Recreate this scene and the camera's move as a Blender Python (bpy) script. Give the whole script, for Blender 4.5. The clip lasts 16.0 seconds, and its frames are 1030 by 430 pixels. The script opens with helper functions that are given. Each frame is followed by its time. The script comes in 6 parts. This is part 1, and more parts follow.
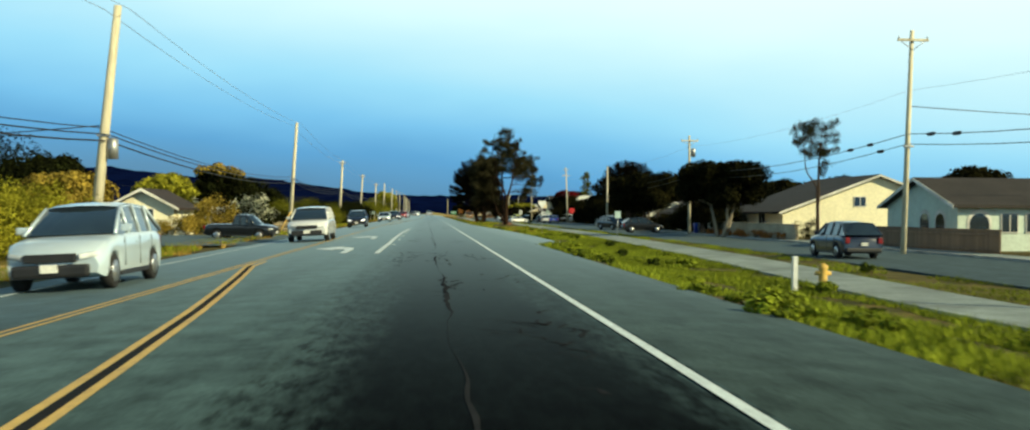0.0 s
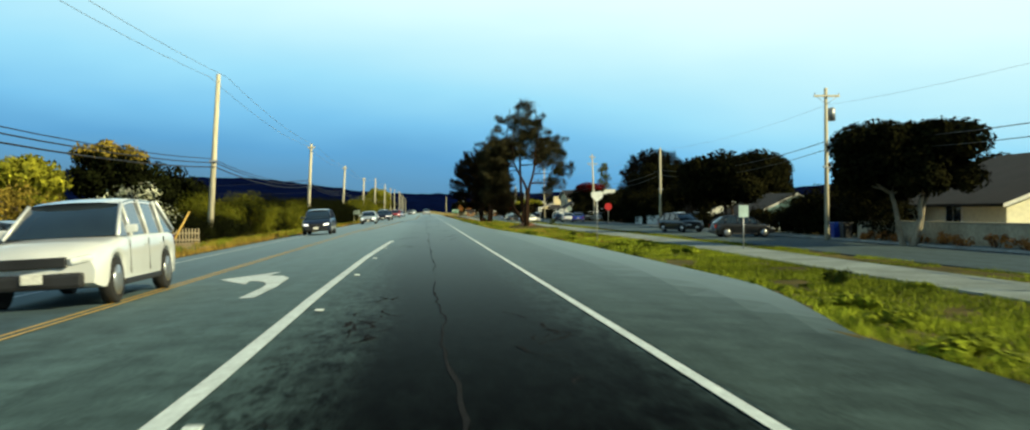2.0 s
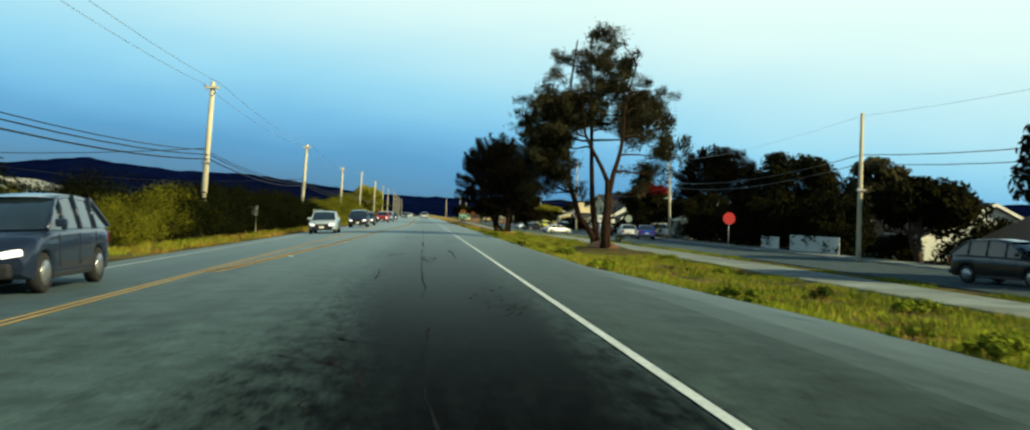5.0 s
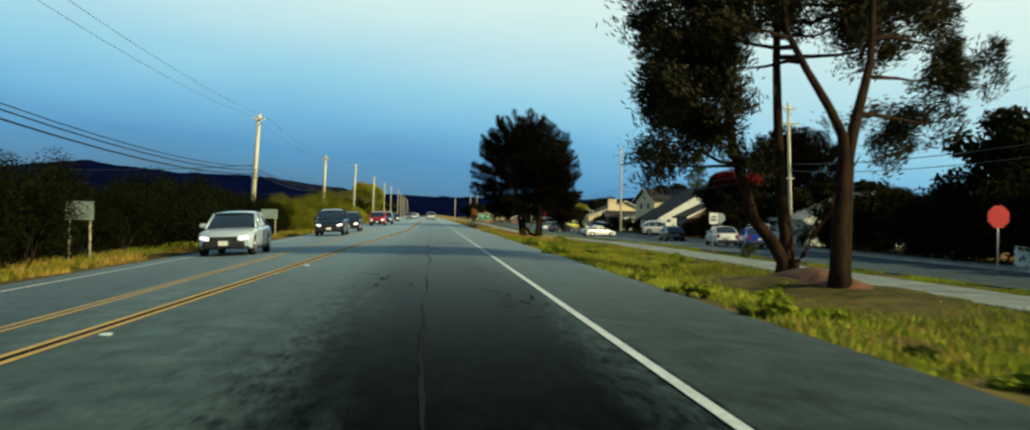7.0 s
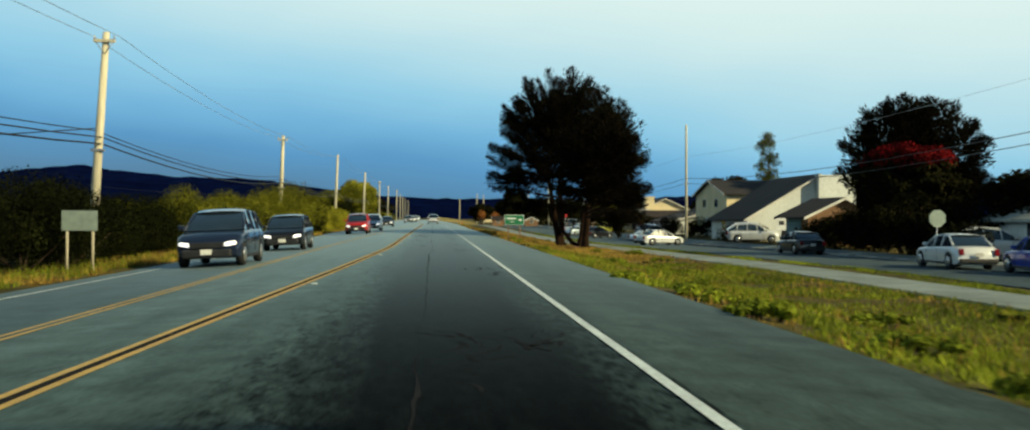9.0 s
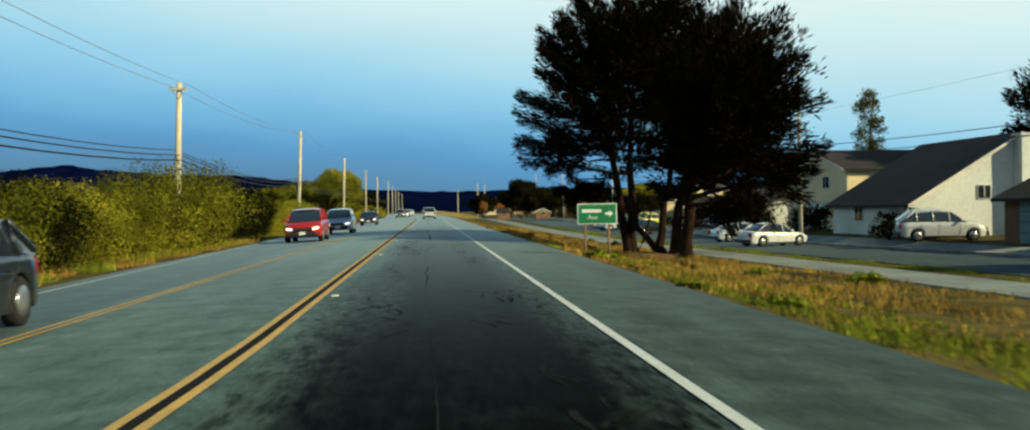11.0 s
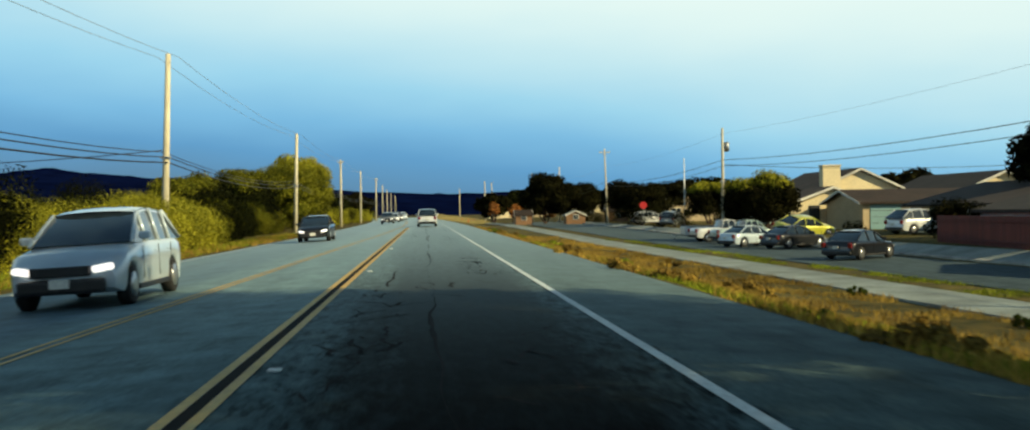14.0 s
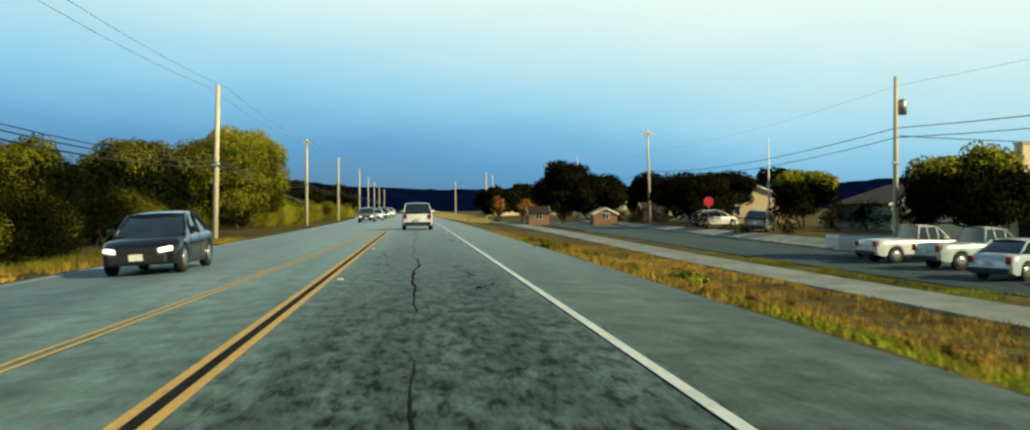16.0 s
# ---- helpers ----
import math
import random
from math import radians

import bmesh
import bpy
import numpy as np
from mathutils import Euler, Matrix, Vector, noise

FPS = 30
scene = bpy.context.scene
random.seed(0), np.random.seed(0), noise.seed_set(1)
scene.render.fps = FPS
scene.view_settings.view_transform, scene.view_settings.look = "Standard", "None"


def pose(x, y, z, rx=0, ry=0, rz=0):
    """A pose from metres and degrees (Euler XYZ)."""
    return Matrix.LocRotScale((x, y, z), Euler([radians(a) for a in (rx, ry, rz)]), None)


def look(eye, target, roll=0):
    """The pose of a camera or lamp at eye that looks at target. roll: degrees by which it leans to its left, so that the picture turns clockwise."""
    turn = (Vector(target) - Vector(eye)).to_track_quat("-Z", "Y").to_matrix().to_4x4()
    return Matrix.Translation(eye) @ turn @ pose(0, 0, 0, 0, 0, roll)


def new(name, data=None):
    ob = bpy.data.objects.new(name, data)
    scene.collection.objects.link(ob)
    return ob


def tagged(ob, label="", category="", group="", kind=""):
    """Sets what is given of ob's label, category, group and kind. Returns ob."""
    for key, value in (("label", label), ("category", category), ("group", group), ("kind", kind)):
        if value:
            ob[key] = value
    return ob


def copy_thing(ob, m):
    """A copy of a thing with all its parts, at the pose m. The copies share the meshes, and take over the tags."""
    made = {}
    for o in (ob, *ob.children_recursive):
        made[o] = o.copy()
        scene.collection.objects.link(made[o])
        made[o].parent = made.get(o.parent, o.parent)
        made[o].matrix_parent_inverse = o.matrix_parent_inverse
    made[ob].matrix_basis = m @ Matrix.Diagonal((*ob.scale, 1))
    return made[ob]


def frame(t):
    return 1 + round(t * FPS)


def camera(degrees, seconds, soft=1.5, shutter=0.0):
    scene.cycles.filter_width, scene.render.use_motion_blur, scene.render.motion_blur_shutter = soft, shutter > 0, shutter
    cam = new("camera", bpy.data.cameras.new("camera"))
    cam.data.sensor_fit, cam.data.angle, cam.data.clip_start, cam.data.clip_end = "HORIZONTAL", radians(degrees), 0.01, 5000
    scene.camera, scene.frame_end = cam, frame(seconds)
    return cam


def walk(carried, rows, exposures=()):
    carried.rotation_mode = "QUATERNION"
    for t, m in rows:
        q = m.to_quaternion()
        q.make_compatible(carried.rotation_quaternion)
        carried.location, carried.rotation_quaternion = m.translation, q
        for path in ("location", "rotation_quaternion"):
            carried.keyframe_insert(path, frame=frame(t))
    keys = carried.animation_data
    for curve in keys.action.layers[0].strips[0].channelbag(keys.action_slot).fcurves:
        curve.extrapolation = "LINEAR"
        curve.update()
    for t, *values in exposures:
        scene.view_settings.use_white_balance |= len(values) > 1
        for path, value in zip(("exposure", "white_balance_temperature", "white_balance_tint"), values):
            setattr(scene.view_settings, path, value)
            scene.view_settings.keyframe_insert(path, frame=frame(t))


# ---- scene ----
cam = camera(53.0, 16.0, soft=2.0, shutter=0.2)
PATH = [
    (0, (-0.115, -0.276, 1.279), (0.052, 1.717, 1.274), 0.3),
    (0.5, (-0.044, 8.822, 1.264), (0.124, 10.815, 1.255), 0.1),
    (1, (-0.112, 16.676, 1.285), (0.06, 18.668, 1.279), -0.3),
    (1.5, (-0.042, 25.811, 1.258), (0.131, 27.804, 1.253), -0.6),
    (2, (-0.072, 33.898, 1.284), (0.1, 35.891, 1.274), -0.4),
    (2.5, (-0.091, 42.955, 1.303), (0.081, 44.947, 1.296), -0.3),
    (3, (-0.052, 50.707, 1.258), (0.123, 52.7, 1.248), 0.1),
    (3.5, (-0.029, 59.691, 1.276), (0.166, 61.681, 1.267), 0.5),
    (6, (-0.048, 101.293, 1.269), (0.113, 103.287, 1.277), 2.2),
    (6.5, (0.011, 110.654, 1.261), (0.172, 112.648, 1.268), 1.7),
    (7, (0.033, 118.309, 1.28), (0.196, 120.303, 1.281), 1.1),
    (7.5, (-0.024, 127.713, 1.315), (0.144, 129.706, 1.316), 1.1),
    (8, (0.089, 135.52, 1.274), (0.254, 137.513, 1.278), 0.8),
    (8.5, (0.107, 145.284, 1.286), (0.271, 147.277, 1.29), 0.6),
    (9, (0.115, 153.354, 1.298), (0.273, 155.347, 1.302), 0.5),
    (11.5, (0.070, 195.013, 1.310), (0.238, 197.006, 1.296), -0.9),
    (12, (-0.023, 203.803, 1.281), (0.146, 205.796, 1.275), 0.2),
    (12.5, (-0.075, 213.662, 1.299), (0.095, 215.654, 1.289), 0.1),
    (13, (0.002, 221.025, 1.268), (0.167, 223.019, 1.257), -0.6),
    (13.5, (-0.023, 230.159, 1.301), (0.146, 232.152, 1.29), -0.7),
    (14, (-0.066, 237.722, 1.289), (0.108, 239.714, 1.282), -1.0),
    (14.5, (-0.051, 247.065, 1.304), (0.131, 249.056, 1.29), -0.8),
    (15, (0.032, 254.522, 1.267), (0.212, 256.514, 1.251), -0.6),
    (15.5, (0.066, 263.628, 1.268), (0.25, 265.62, 1.253), -1.0),
    (16, (0.088, 271.173, 1.278), (0.278, 273.164, 1.265), -0.4),
]
walk(cam, [(t, look(eye, target, roll)) for t, eye, target, roll in PATH],
     ((0, 0.0, 6150, 5), (3.7, 0.0, 6150, 5), (6.0, -0.2, 6300, 6), (9.0, -0.29, 6240, 9), (11.5, -0.22, 6220, 10), (13.5, -0.2, 6350, 11), (14.5, -0.12, 6500, 11), (16.0, -0.14, 6500, 10)))
# ---------- world and sun ----------
SUN_FROM = Vector((0.79, -0.55, 0.50)).normalized()
world = bpy.data.worlds.new("evening_sky")
scene.world = world
world.use_nodes = True


def build_sky():
    nt = world.node_tree
    nt.nodes.clear()
    n = nt.nodes.new
    out, bg = n("ShaderNodeOutputWorld"), n("ShaderNodeBackground")
    sky = n("ShaderNodeTexSky")
    sky.sky_type, sky.sun_disc = "NISHITA", False
    sky.sun_elevation = math.asin(SUN_FROM.z)
    sky.sun_rotation = math.atan2(SUN_FROM.x, SUN_FROM.y)
    tc, sep = n("ShaderNodeTexCoord"), n("ShaderNodeSeparateXYZ")
    cloud = n("ShaderNodeTexNoise")
    cloud.inputs["Scale"].default_value, cloud.inputs["Detail"].default_value = 2.2, 4.0
    squash = n("ShaderNodeMapping")
    squash.inputs["Scale"].default_value = (1.0, 1.0, 3.5)
    across, lift, fac, wob = n("ShaderNodeMath"), n("ShaderNodeMath"), n("ShaderNodeMath"), n("ShaderNodeMath")
    for m, op, v in ((across, "MULTIPLY", 0.12), (wob, "MULTIPLY_ADD", 0.09), (lift, "ADD", 0), (fac, "ADD", 0)):
        m.operation = op
        m.inputs[1].default_value = v
    wob.inputs[2].default_value = -0.045
    ramp = n("ShaderNodeValToRGB")
    stops = ((0.0, (0.100, 0.260, 0.430)), (0.04, (0.110, 0.355, 0.630)), (0.075, (0.205, 0.530, 0.800)), (0.115, (0.360, 0.720, 0.900)), (0.16, (0.58, 0.87, 0.93)),
             (0.21, (0.81, 1.01, 0.96)), (0.27, (0.96, 1.10, 0.98)), (0.34, (0.40, 0.62, 0.68)), (0.5, (0.10, 0.20, 0.28)), (1.0, (0.02, 0.055, 0.11)))
    while len(ramp.color_ramp.elements) < len(stops):
        ramp.color_ramp.elements.new(0.5)
    for e, (p, c) in zip(ramp.color_ramp.elements, stops):
        e.position, e.color = p, (*c, 1)
    mix = n("ShaderNodeMixRGB")
    mix.blend_type = "ADD"
    mix.inputs[0].default_value = 0.006
    L = nt.links.new
    L(tc.outputs["Generated"], sep.inputs[0])
    L(tc.outputs["Generated"], squash.inputs[0])
    L(squash.outputs[0], cloud.inputs["Vector"])
    L(sep.outputs["X"], across.inputs[0])
    L(sep.outputs["Z"], lift.inputs[0])
    L(across.outputs[0], lift.inputs[1])
    L(cloud.outputs["Fac"], wob.inputs[0])
    L(lift.outputs[0], fac.inputs[0])
    L(wob.outputs[0], fac.inputs[1])
    L(fac.outputs[0], ramp.inputs[0])
    L(ramp.outputs[0], mix.inputs[1])
    L(sky.outputs[0], mix.inputs[2])
    L(mix.outputs[0], bg.inputs["Color"])
    bg.inputs["Strength"].default_value = 1.0
    L(bg.outputs[0], out.inputs[0])


build_sky()
sun = new("sun", bpy.data.lights.new("sun", "SUN"))
sun.data.energy, sun.data.angle, sun.data.color = 7.0, radians(0.6), (1.0, 0.86, 0.48)
sun.matrix_basis = look(SUN_FROM * 100, (0, 0, 0))

# ---------- materials ----------


def mat(name, c1, c2=None, scale=6.0, rough=0.7, bump=0.15, metal=0.0, big=0.35, rand=0.0, island=0.0, stretch=(1, 1, 1), clear=0.0, dist=0.02, spec=0.5):
    """Two scales of noise between two colours, with fine relief."""
    m = bpy.data.materials.new(name)
    m.use_nodes = True
    nt = m.node_tree
    n, L = nt.nodes.new, nt.links.new
    p = nt.nodes["Principled BSDF"]
    c2 = c2 or tuple(v * 0.75 for v in c1)
    tc, mp = n("ShaderNodeTexCoord"), n("ShaderNodeMapping")
    mp.inputs["Scale"].default_value = stretch
    L(tc.outputs["Object"], mp.inputs[0])
    fine, coarse = n("ShaderNodeTexNoise"), n("ShaderNodeTexNoise")
    fine.inputs["Scale"].default_value, fine.inputs["Detail"].default_value = scale, 6
    coarse.inputs["Scale"].default_value, coarse.inputs["Detail"].default_value = scale * 0.07, 3
    L(mp.outputs[0], fine.inputs["Vector"])
    L(mp.outputs[0], coarse.inputs["Vector"])
    ramp = n("ShaderNodeValToRGB")
    ramp.color_ramp.elements[0].position, ramp.color_ramp.elements[1].position = 0.32, 0.68
    ramp.color_ramp.elements[0].color, ramp.color_ramp.elements[1].color = (*c2, 1), (*c1, 1)
    L(fine.outputs["Fac"], ramp.inputs[0])
    amount = n("ShaderNodeMapRange")
    amount.inputs[1].default_value, amount.inputs[2].default_value = 0.3, 0.7
    amount.inputs[3].default_value, amount.inputs[4].default_value = 1 - big, 1 + big
    L(coarse.outputs["Fac"], amount.inputs[0])
    last = amount.outputs[0]
    if rand or island:
        src = n("ShaderNodeObjectInfo").outputs["Random"] if rand else n("ShaderNodeNewGeometry").outputs["Random Per Island"]
        k = rand or island
        r = n("ShaderNodeMapRange")
        r.inputs[3].default_value, r.inputs[4].default_value = 1 - k, 1 + k
        L(src, r.inputs[0])
        mm = n("ShaderNodeMath")
        mm.operation = "MULTIPLY"
        L(last, mm.inputs[0])
        L(r.outputs[0], mm.inputs[1])
        last = mm.outputs[0]
    mul = n("ShaderNodeVectorMath")
    mul.operation = "SCALE"
    L(ramp.outputs[0], mul.inputs[0])
    L(last, mul.inputs["Scale"])
    L(mul.outputs[0], p.inputs["Base Color"])
    p.inputs["Roughness"].default_value, p.inputs["Metallic"].default_value = rough, metal
    p.inputs["Coat Weight"].default_value = clear
    p.inputs["Specular IOR Level"].default_value = spec
    if bump:
        b = n("ShaderNodeBump")
        b.inputs["Strength"].default_value, b.inputs["Distance"].default_value = bump, dist
        L(fine.outputs["Fac"], b.inputs["Height"])
        L(b.outputs[0], p.inputs["Normal"])
    return m


def glow(name, colour, strength):
    m = mat(name, colour, rough=0.3, bump=0)
    p = m.node_tree.nodes["Principled BSDF"]
    p.inputs["Emission Color"].default_value, p.inputs["Emission Strength"].default_value = (*colour, 1), strength
    return m


def asphalt(name, c1, c2, lane=0.0, gain_before=1.0, gain_beyond=1.0, gloss=0.55, polish=0.6):
    """Asphalt with aggregate grain, patches and, in the travelled lane, oily wear deepened by a painted-in dark
    windscreen reflection.
    """
    m = mat(name, c1, c2, scale=22, rough=0.92, bump=0.3, big=0.28, dist=0.008, spec=0.02)
    nt = m.node_tree
    n, L = nt.nodes.new, nt.links.new
    p = nt.nodes["Principled BSDF"]
    base = p.inputs["Base Color"].links[0].from_socket
    tc, mp, big = n("ShaderNodeTexCoord"), n("ShaderNodeMapping"), n("ShaderNodeTexNoise")
    mp.inputs["Scale"].default_value = (1.0, 0.06, 1.0)
    mp2 = n("ShaderNodeMapping")
    mp2.inputs["Scale"].default_value = (1.0, 0.30, 1.0)
    L(tc.outputs["Object"], mp2.inputs[0])
    big.inputs["Scale"].default_value, big.inputs["Detail"].default_value = 1.3, 7
    L(tc.outputs["Object"], mp.inputs[0])
    L(mp.outputs[0], big.inputs["Vector"])
    k = n("ShaderNodeMapRange")
    k.inputs[1].default_value, k.inputs[2].default_value = 0.35, 0.65
    k.inputs[3].default_value, k.inputs[4].default_value = 0.78, 1.14
    L(big.outputs["Fac"], k.inputs[0])
    mul = n("ShaderNodeVectorMath")
    mul.operation = "SCALE"
    L(base, mul.inputs[0])
    L(k.outputs[0], mul.inputs["Scale"])
    blot, bk, ml = n("ShaderNodeTexNoise"), n("ShaderNodeMapRange"), n("ShaderNodeVectorMath")
    blot.inputs["Scale"].default_value, blot.inputs["Detail"].default_value, blot.inputs["Roughness"].default_value = 3.2, 9, 0.72
    bk.inputs[1].default_value, bk.inputs[2].default_value = 0.50, 0.66
    bk.inputs[3].default_value, bk.inputs[4].default_value = 1.05, 0.66
    ml.operation = "SCALE"
    L(mp2.outputs[0], blot.inputs["Vector"])
    L(blot.outputs["Fac"], bk.inputs[0])
    L(mul.outputs[0], ml.inputs[0])
    L(bk.outputs[0], ml.inputs["Scale"])
    # base colour scaled along y, one factor before 150, another beyond 255
    along, worn, toned = n("ShaderNodeSeparateXYZ"), n("ShaderNodeMapRange"), n("ShaderNodeVectorMath")
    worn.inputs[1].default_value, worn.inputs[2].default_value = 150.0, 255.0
    worn.inputs[3].default_value, worn.inputs[4].default_value = gain_before, gain_beyond
    toned.operation = "SCALE"
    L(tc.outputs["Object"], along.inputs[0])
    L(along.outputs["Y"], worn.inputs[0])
    L(ml.outputs[0], toned.inputs[0])
    L(worn.outputs[0], toned.inputs["Scale"])
    last = toned.outputs[0]
    # lane darkening: oily wear, plus the windscreen's dark reflection put into the colour
    if lane:
        sep = n("ShaderNodeSeparateXYZ")
        L(tc.outputs["Object"], sep.inputs[0])
        off, sq, wave = n("ShaderNodeMath"), n("ShaderNodeMath"), n("ShaderNodeMapRange")
        off.operation, off.inputs[1].default_value = "ADD", -0.42
        sq.operation = "ABSOLUTE"
        wander = n("ShaderNodeTexNoise")
        wander.inputs["Scale"].default_value, wander.inputs["Detail"].default_value = 1.6, 8
        shift = n("ShaderNodeMath")
        shift.operation, shift.inputs[1].default_value, shift.inputs[2].default_value = "MULTIPLY_ADD", 1.3, -0.65
        drift = n("ShaderNodeMath")
        drift.operation = "ADD"
        L(mp.outputs[0], wander.inputs["Vector"])
        L(wander.outputs["Fac"], shift.inputs[0])
        L(sep.outputs["X"], drift.inputs[0])
        L(shift.outputs[0], drift.inputs[1])
        L(drift.outputs[0], off.inputs[0])
        L(off.outputs[0], sq.inputs[0])
        wave.inputs[1].default_value, wave.inputs[2].default_value = 0.70, 2.5
        wave.inputs[3].default_value, wave.inputs[4].default_value = 1 - lane, 1.0
        wave.interpolation_type = "SMOOTHSTEP"
        L(sq.outputs[0], wave.inputs[0])
        # the lane darkening weakens between y 256 and 276
        lane_fade = n("ShaderNodeMapRange")
        lane_fade.inputs[1].default_value, lane_fade.inputs[2].default_value = 256.0, 276.0
        lane_fade.inputs[3].default_value, lane_fade.inputs[4].default_value = 1 - lane, 0.42
        L(sep.outputs["Y"], lane_fade.inputs[0])
        L(lane_fade.outputs[0], wave.inputs[3])
        fine, fk, inv, powr, both = n("ShaderNodeTexNoise"), n("ShaderNodeMapRange"), n("ShaderNodeMath"), n("ShaderNodeMath"), n("ShaderNodeMath")
        fine.inputs["Scale"].default_value, fine.inputs["Detail"].default_value, fine.inputs["Roughness"].default_value = 6.0, 10, 0.8
        fk.inputs[1].default_value, fk.inputs[2].default_value = 0.43, 0.60
        fk.inputs[3].default_value, fk.inputs[4].default_value = 0.04, 2.2
        inv.operation, powr.operation, both.operation = "SUBTRACT", "POWER", "MULTIPLY"
        inv.inputs[0].default_value = 1.0
        L(mp2.outputs[0], fine.inputs["Vector"])
        L(fine.outputs["Fac"], fk.inputs[0])
        L(wave.outputs[0], inv.inputs[1])
        L(fk.outputs[0], powr.inputs[0])
        L(inv.outputs[0], powr.inputs[1])
        L(powr.outputs[0], both.inputs[0])
        L(wave.outputs[0], both.inputs[1])
        m2 = n("ShaderNodeVectorMath")
        m2.operation = "SCALE"
        L(last, m2.inputs[0])
        L(both.outputs[0], m2.inputs["Scale"])
        # the outermost lane is darker and bluer
        outer, tint, m3 = n("ShaderNodeMapRange"), n("ShaderNodeMix"), n("ShaderNodeVectorMath")
        outer.inputs[1].default_value, outer.inputs[2].default_value = -5.4, -4.7
        tint.data_type = "RGBA"
        tint.inputs[6].default_value, tint.inputs[7].default_value = (0.60, 0.66, 0.80, 1), (1, 1, 1, 1)
        m3.operation = "MULTIPLY"
        L(sep.outputs["X"], outer.inputs[0])
        L(outer.outputs[0], tint.inputs[0])
        L(m2.outputs[0], m3.inputs[0])
        L(tint.outputs[2], m3.inputs[1])
        last = m3.outputs[0]
    L(last, p.inputs["Base Color"])
    # polished stone that shines only at a flat angle
    shine, grazing, steep, amount, blend = n("ShaderNodeBsdfGlossy"), n("ShaderNodeLayerWeight"), n("ShaderNodeMath"), n("ShaderNodeMath"), n("ShaderNodeMixShader")
    shine.inputs["Roughness"].default_value, shine.inputs["Color"].default_value = gloss, (0.66, 0.80, 0.82, 1)
    steep.operation, amount.operation = "POWER", "MULTIPLY"
    steep.inputs[1].default_value, amount.inputs[1].default_value = 22.0, polish
    L(grazing.outputs["Facing"], steep.inputs[0])
    L(steep.outputs[0], amount.inputs[0])
    L(amount.outputs[0], blend.inputs[0])
    L(p.outputs[0], blend.inputs[1])
    L(shine.outputs[0], blend.inputs[2])
    L(blend.outputs[0], nt.nodes["Material Output"].inputs["Surface"])
    return m


ASPHALT = asphalt("worn_asphalt", (0.112, 0.180, 0.192), (0.068, 0.112, 0.120), lane=0.972, gain_before=0.66, gain_beyond=1.36, polish=0.75)
SHOULDER = asphalt("shoulder_asphalt", (0.066, 0.100, 0.100), (0.038, 0.060, 0.062), gain_before=0.72, gain_beyond=1.5, polish=0.7)
STREET = asphalt("street_asphalt", (0.056, 0.080, 0.092), (0.032, 0.048, 0.056), polish=0.25)
CONCRETE = mat("concrete", (0.22, 0.26, 0.25), (0.15, 0.18, 0.17), 9, 0.85, 0.2)
KERB = mat("kerb_concrete", (0.34, 0.34, 0.31), (0.22, 0.22, 0.2), 12, 0.85, 0.2)
WHITE_LINE = mat("white_road_paint", (0.66, 0.74, 0.75), (0.42, 0.48, 0.49), 14, 0.6, 0.15, big=0.12)
YELLOW_LINE = mat("yellow_road_paint", (0.62, 0.40, 0.07), (0.40, 0.25, 0.05), 14, 0.6, 0.15, big=0.12)
TAR = mat("tar_seal", (0.012, 0.012, 0.013), (0.006, 0.006, 0.007), 9, 0.95, 0.1, spec=0.1)
EARTH = mat("dry_earth_and_grass", (0.120, 0.092, 0.024), (0.040, 0.040, 0.010), 1.6, 0.95, 0.5, big=0.45, spec=0.1)
BANK = mat("pale_dry_grass_bank", (0.42, 0.33, 0.10), (0.24, 0.19, 0.06), 1.2, 0.95, 0.4, spec=0.1)
SOIL = mat("bare_soil", (0.19, 0.075, 0.03), (0.085, 0.04, 0.02), 2.5, 0.95, 0.4)
GRASS = mat("verge_grass", (0.215, 0.255, 0.016), (0.080, 0.105, 0.008), 0.8, 0.9, 0, big=0.5, island=0.5, spec=0.1)
DRYGRASS = mat("dry_verge_grass", (0.40, 0.27, 0.050), (0.100, 0.058, 0.016), 0.9, 0.9, 0, big=0.4, island=0.4, spec=0.1)
WOOD_POLE = mat("weathered_pole_wood", (0.60, 0.55, 0.40), (0.42, 0.37, 0.26), 16, 0.85, 0.3, stretch=(1, 1, 0.08))
STEEL = mat("galvanised_steel", (0.45, 0.46, 0.47), (0.33, 0.34, 0.35), 14, 0.45, 0.1, metal=0.7)
DARK_WIRE = mat("black_cable", (0.012, 0.012, 0.014), None, 5, 0.6, 0)
PALE_WIRE = mat("bare_conductor", (0.42, 0.45, 0.46), None, 5, 0.4, 0, metal=0.6)
BARK = mat("grey_brown_bark", (0.062, 0.034, 0.018), (0.018, 0.011, 0.008), 7, 0.9, 0.8, stretch=(1, 1, 0.25), dist=0.05)
DARK_BARK = mat("red_brown_dark_bark", (0.034, 0.017, 0.009), (0.009, 0.006, 0.004), 7, 0.95, 0.8, stretch=(1, 1, 0.25), dist=0.05, spec=0.1)
PALE_BARK = mat("pale_bark", (0.33, 0.28, 0.2), (0.17, 0.14, 0.1), 7, 0.9, 0.6, stretch=(1, 1, 0.25), dist=0.04)
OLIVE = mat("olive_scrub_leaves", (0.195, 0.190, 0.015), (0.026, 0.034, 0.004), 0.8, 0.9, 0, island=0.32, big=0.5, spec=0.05)
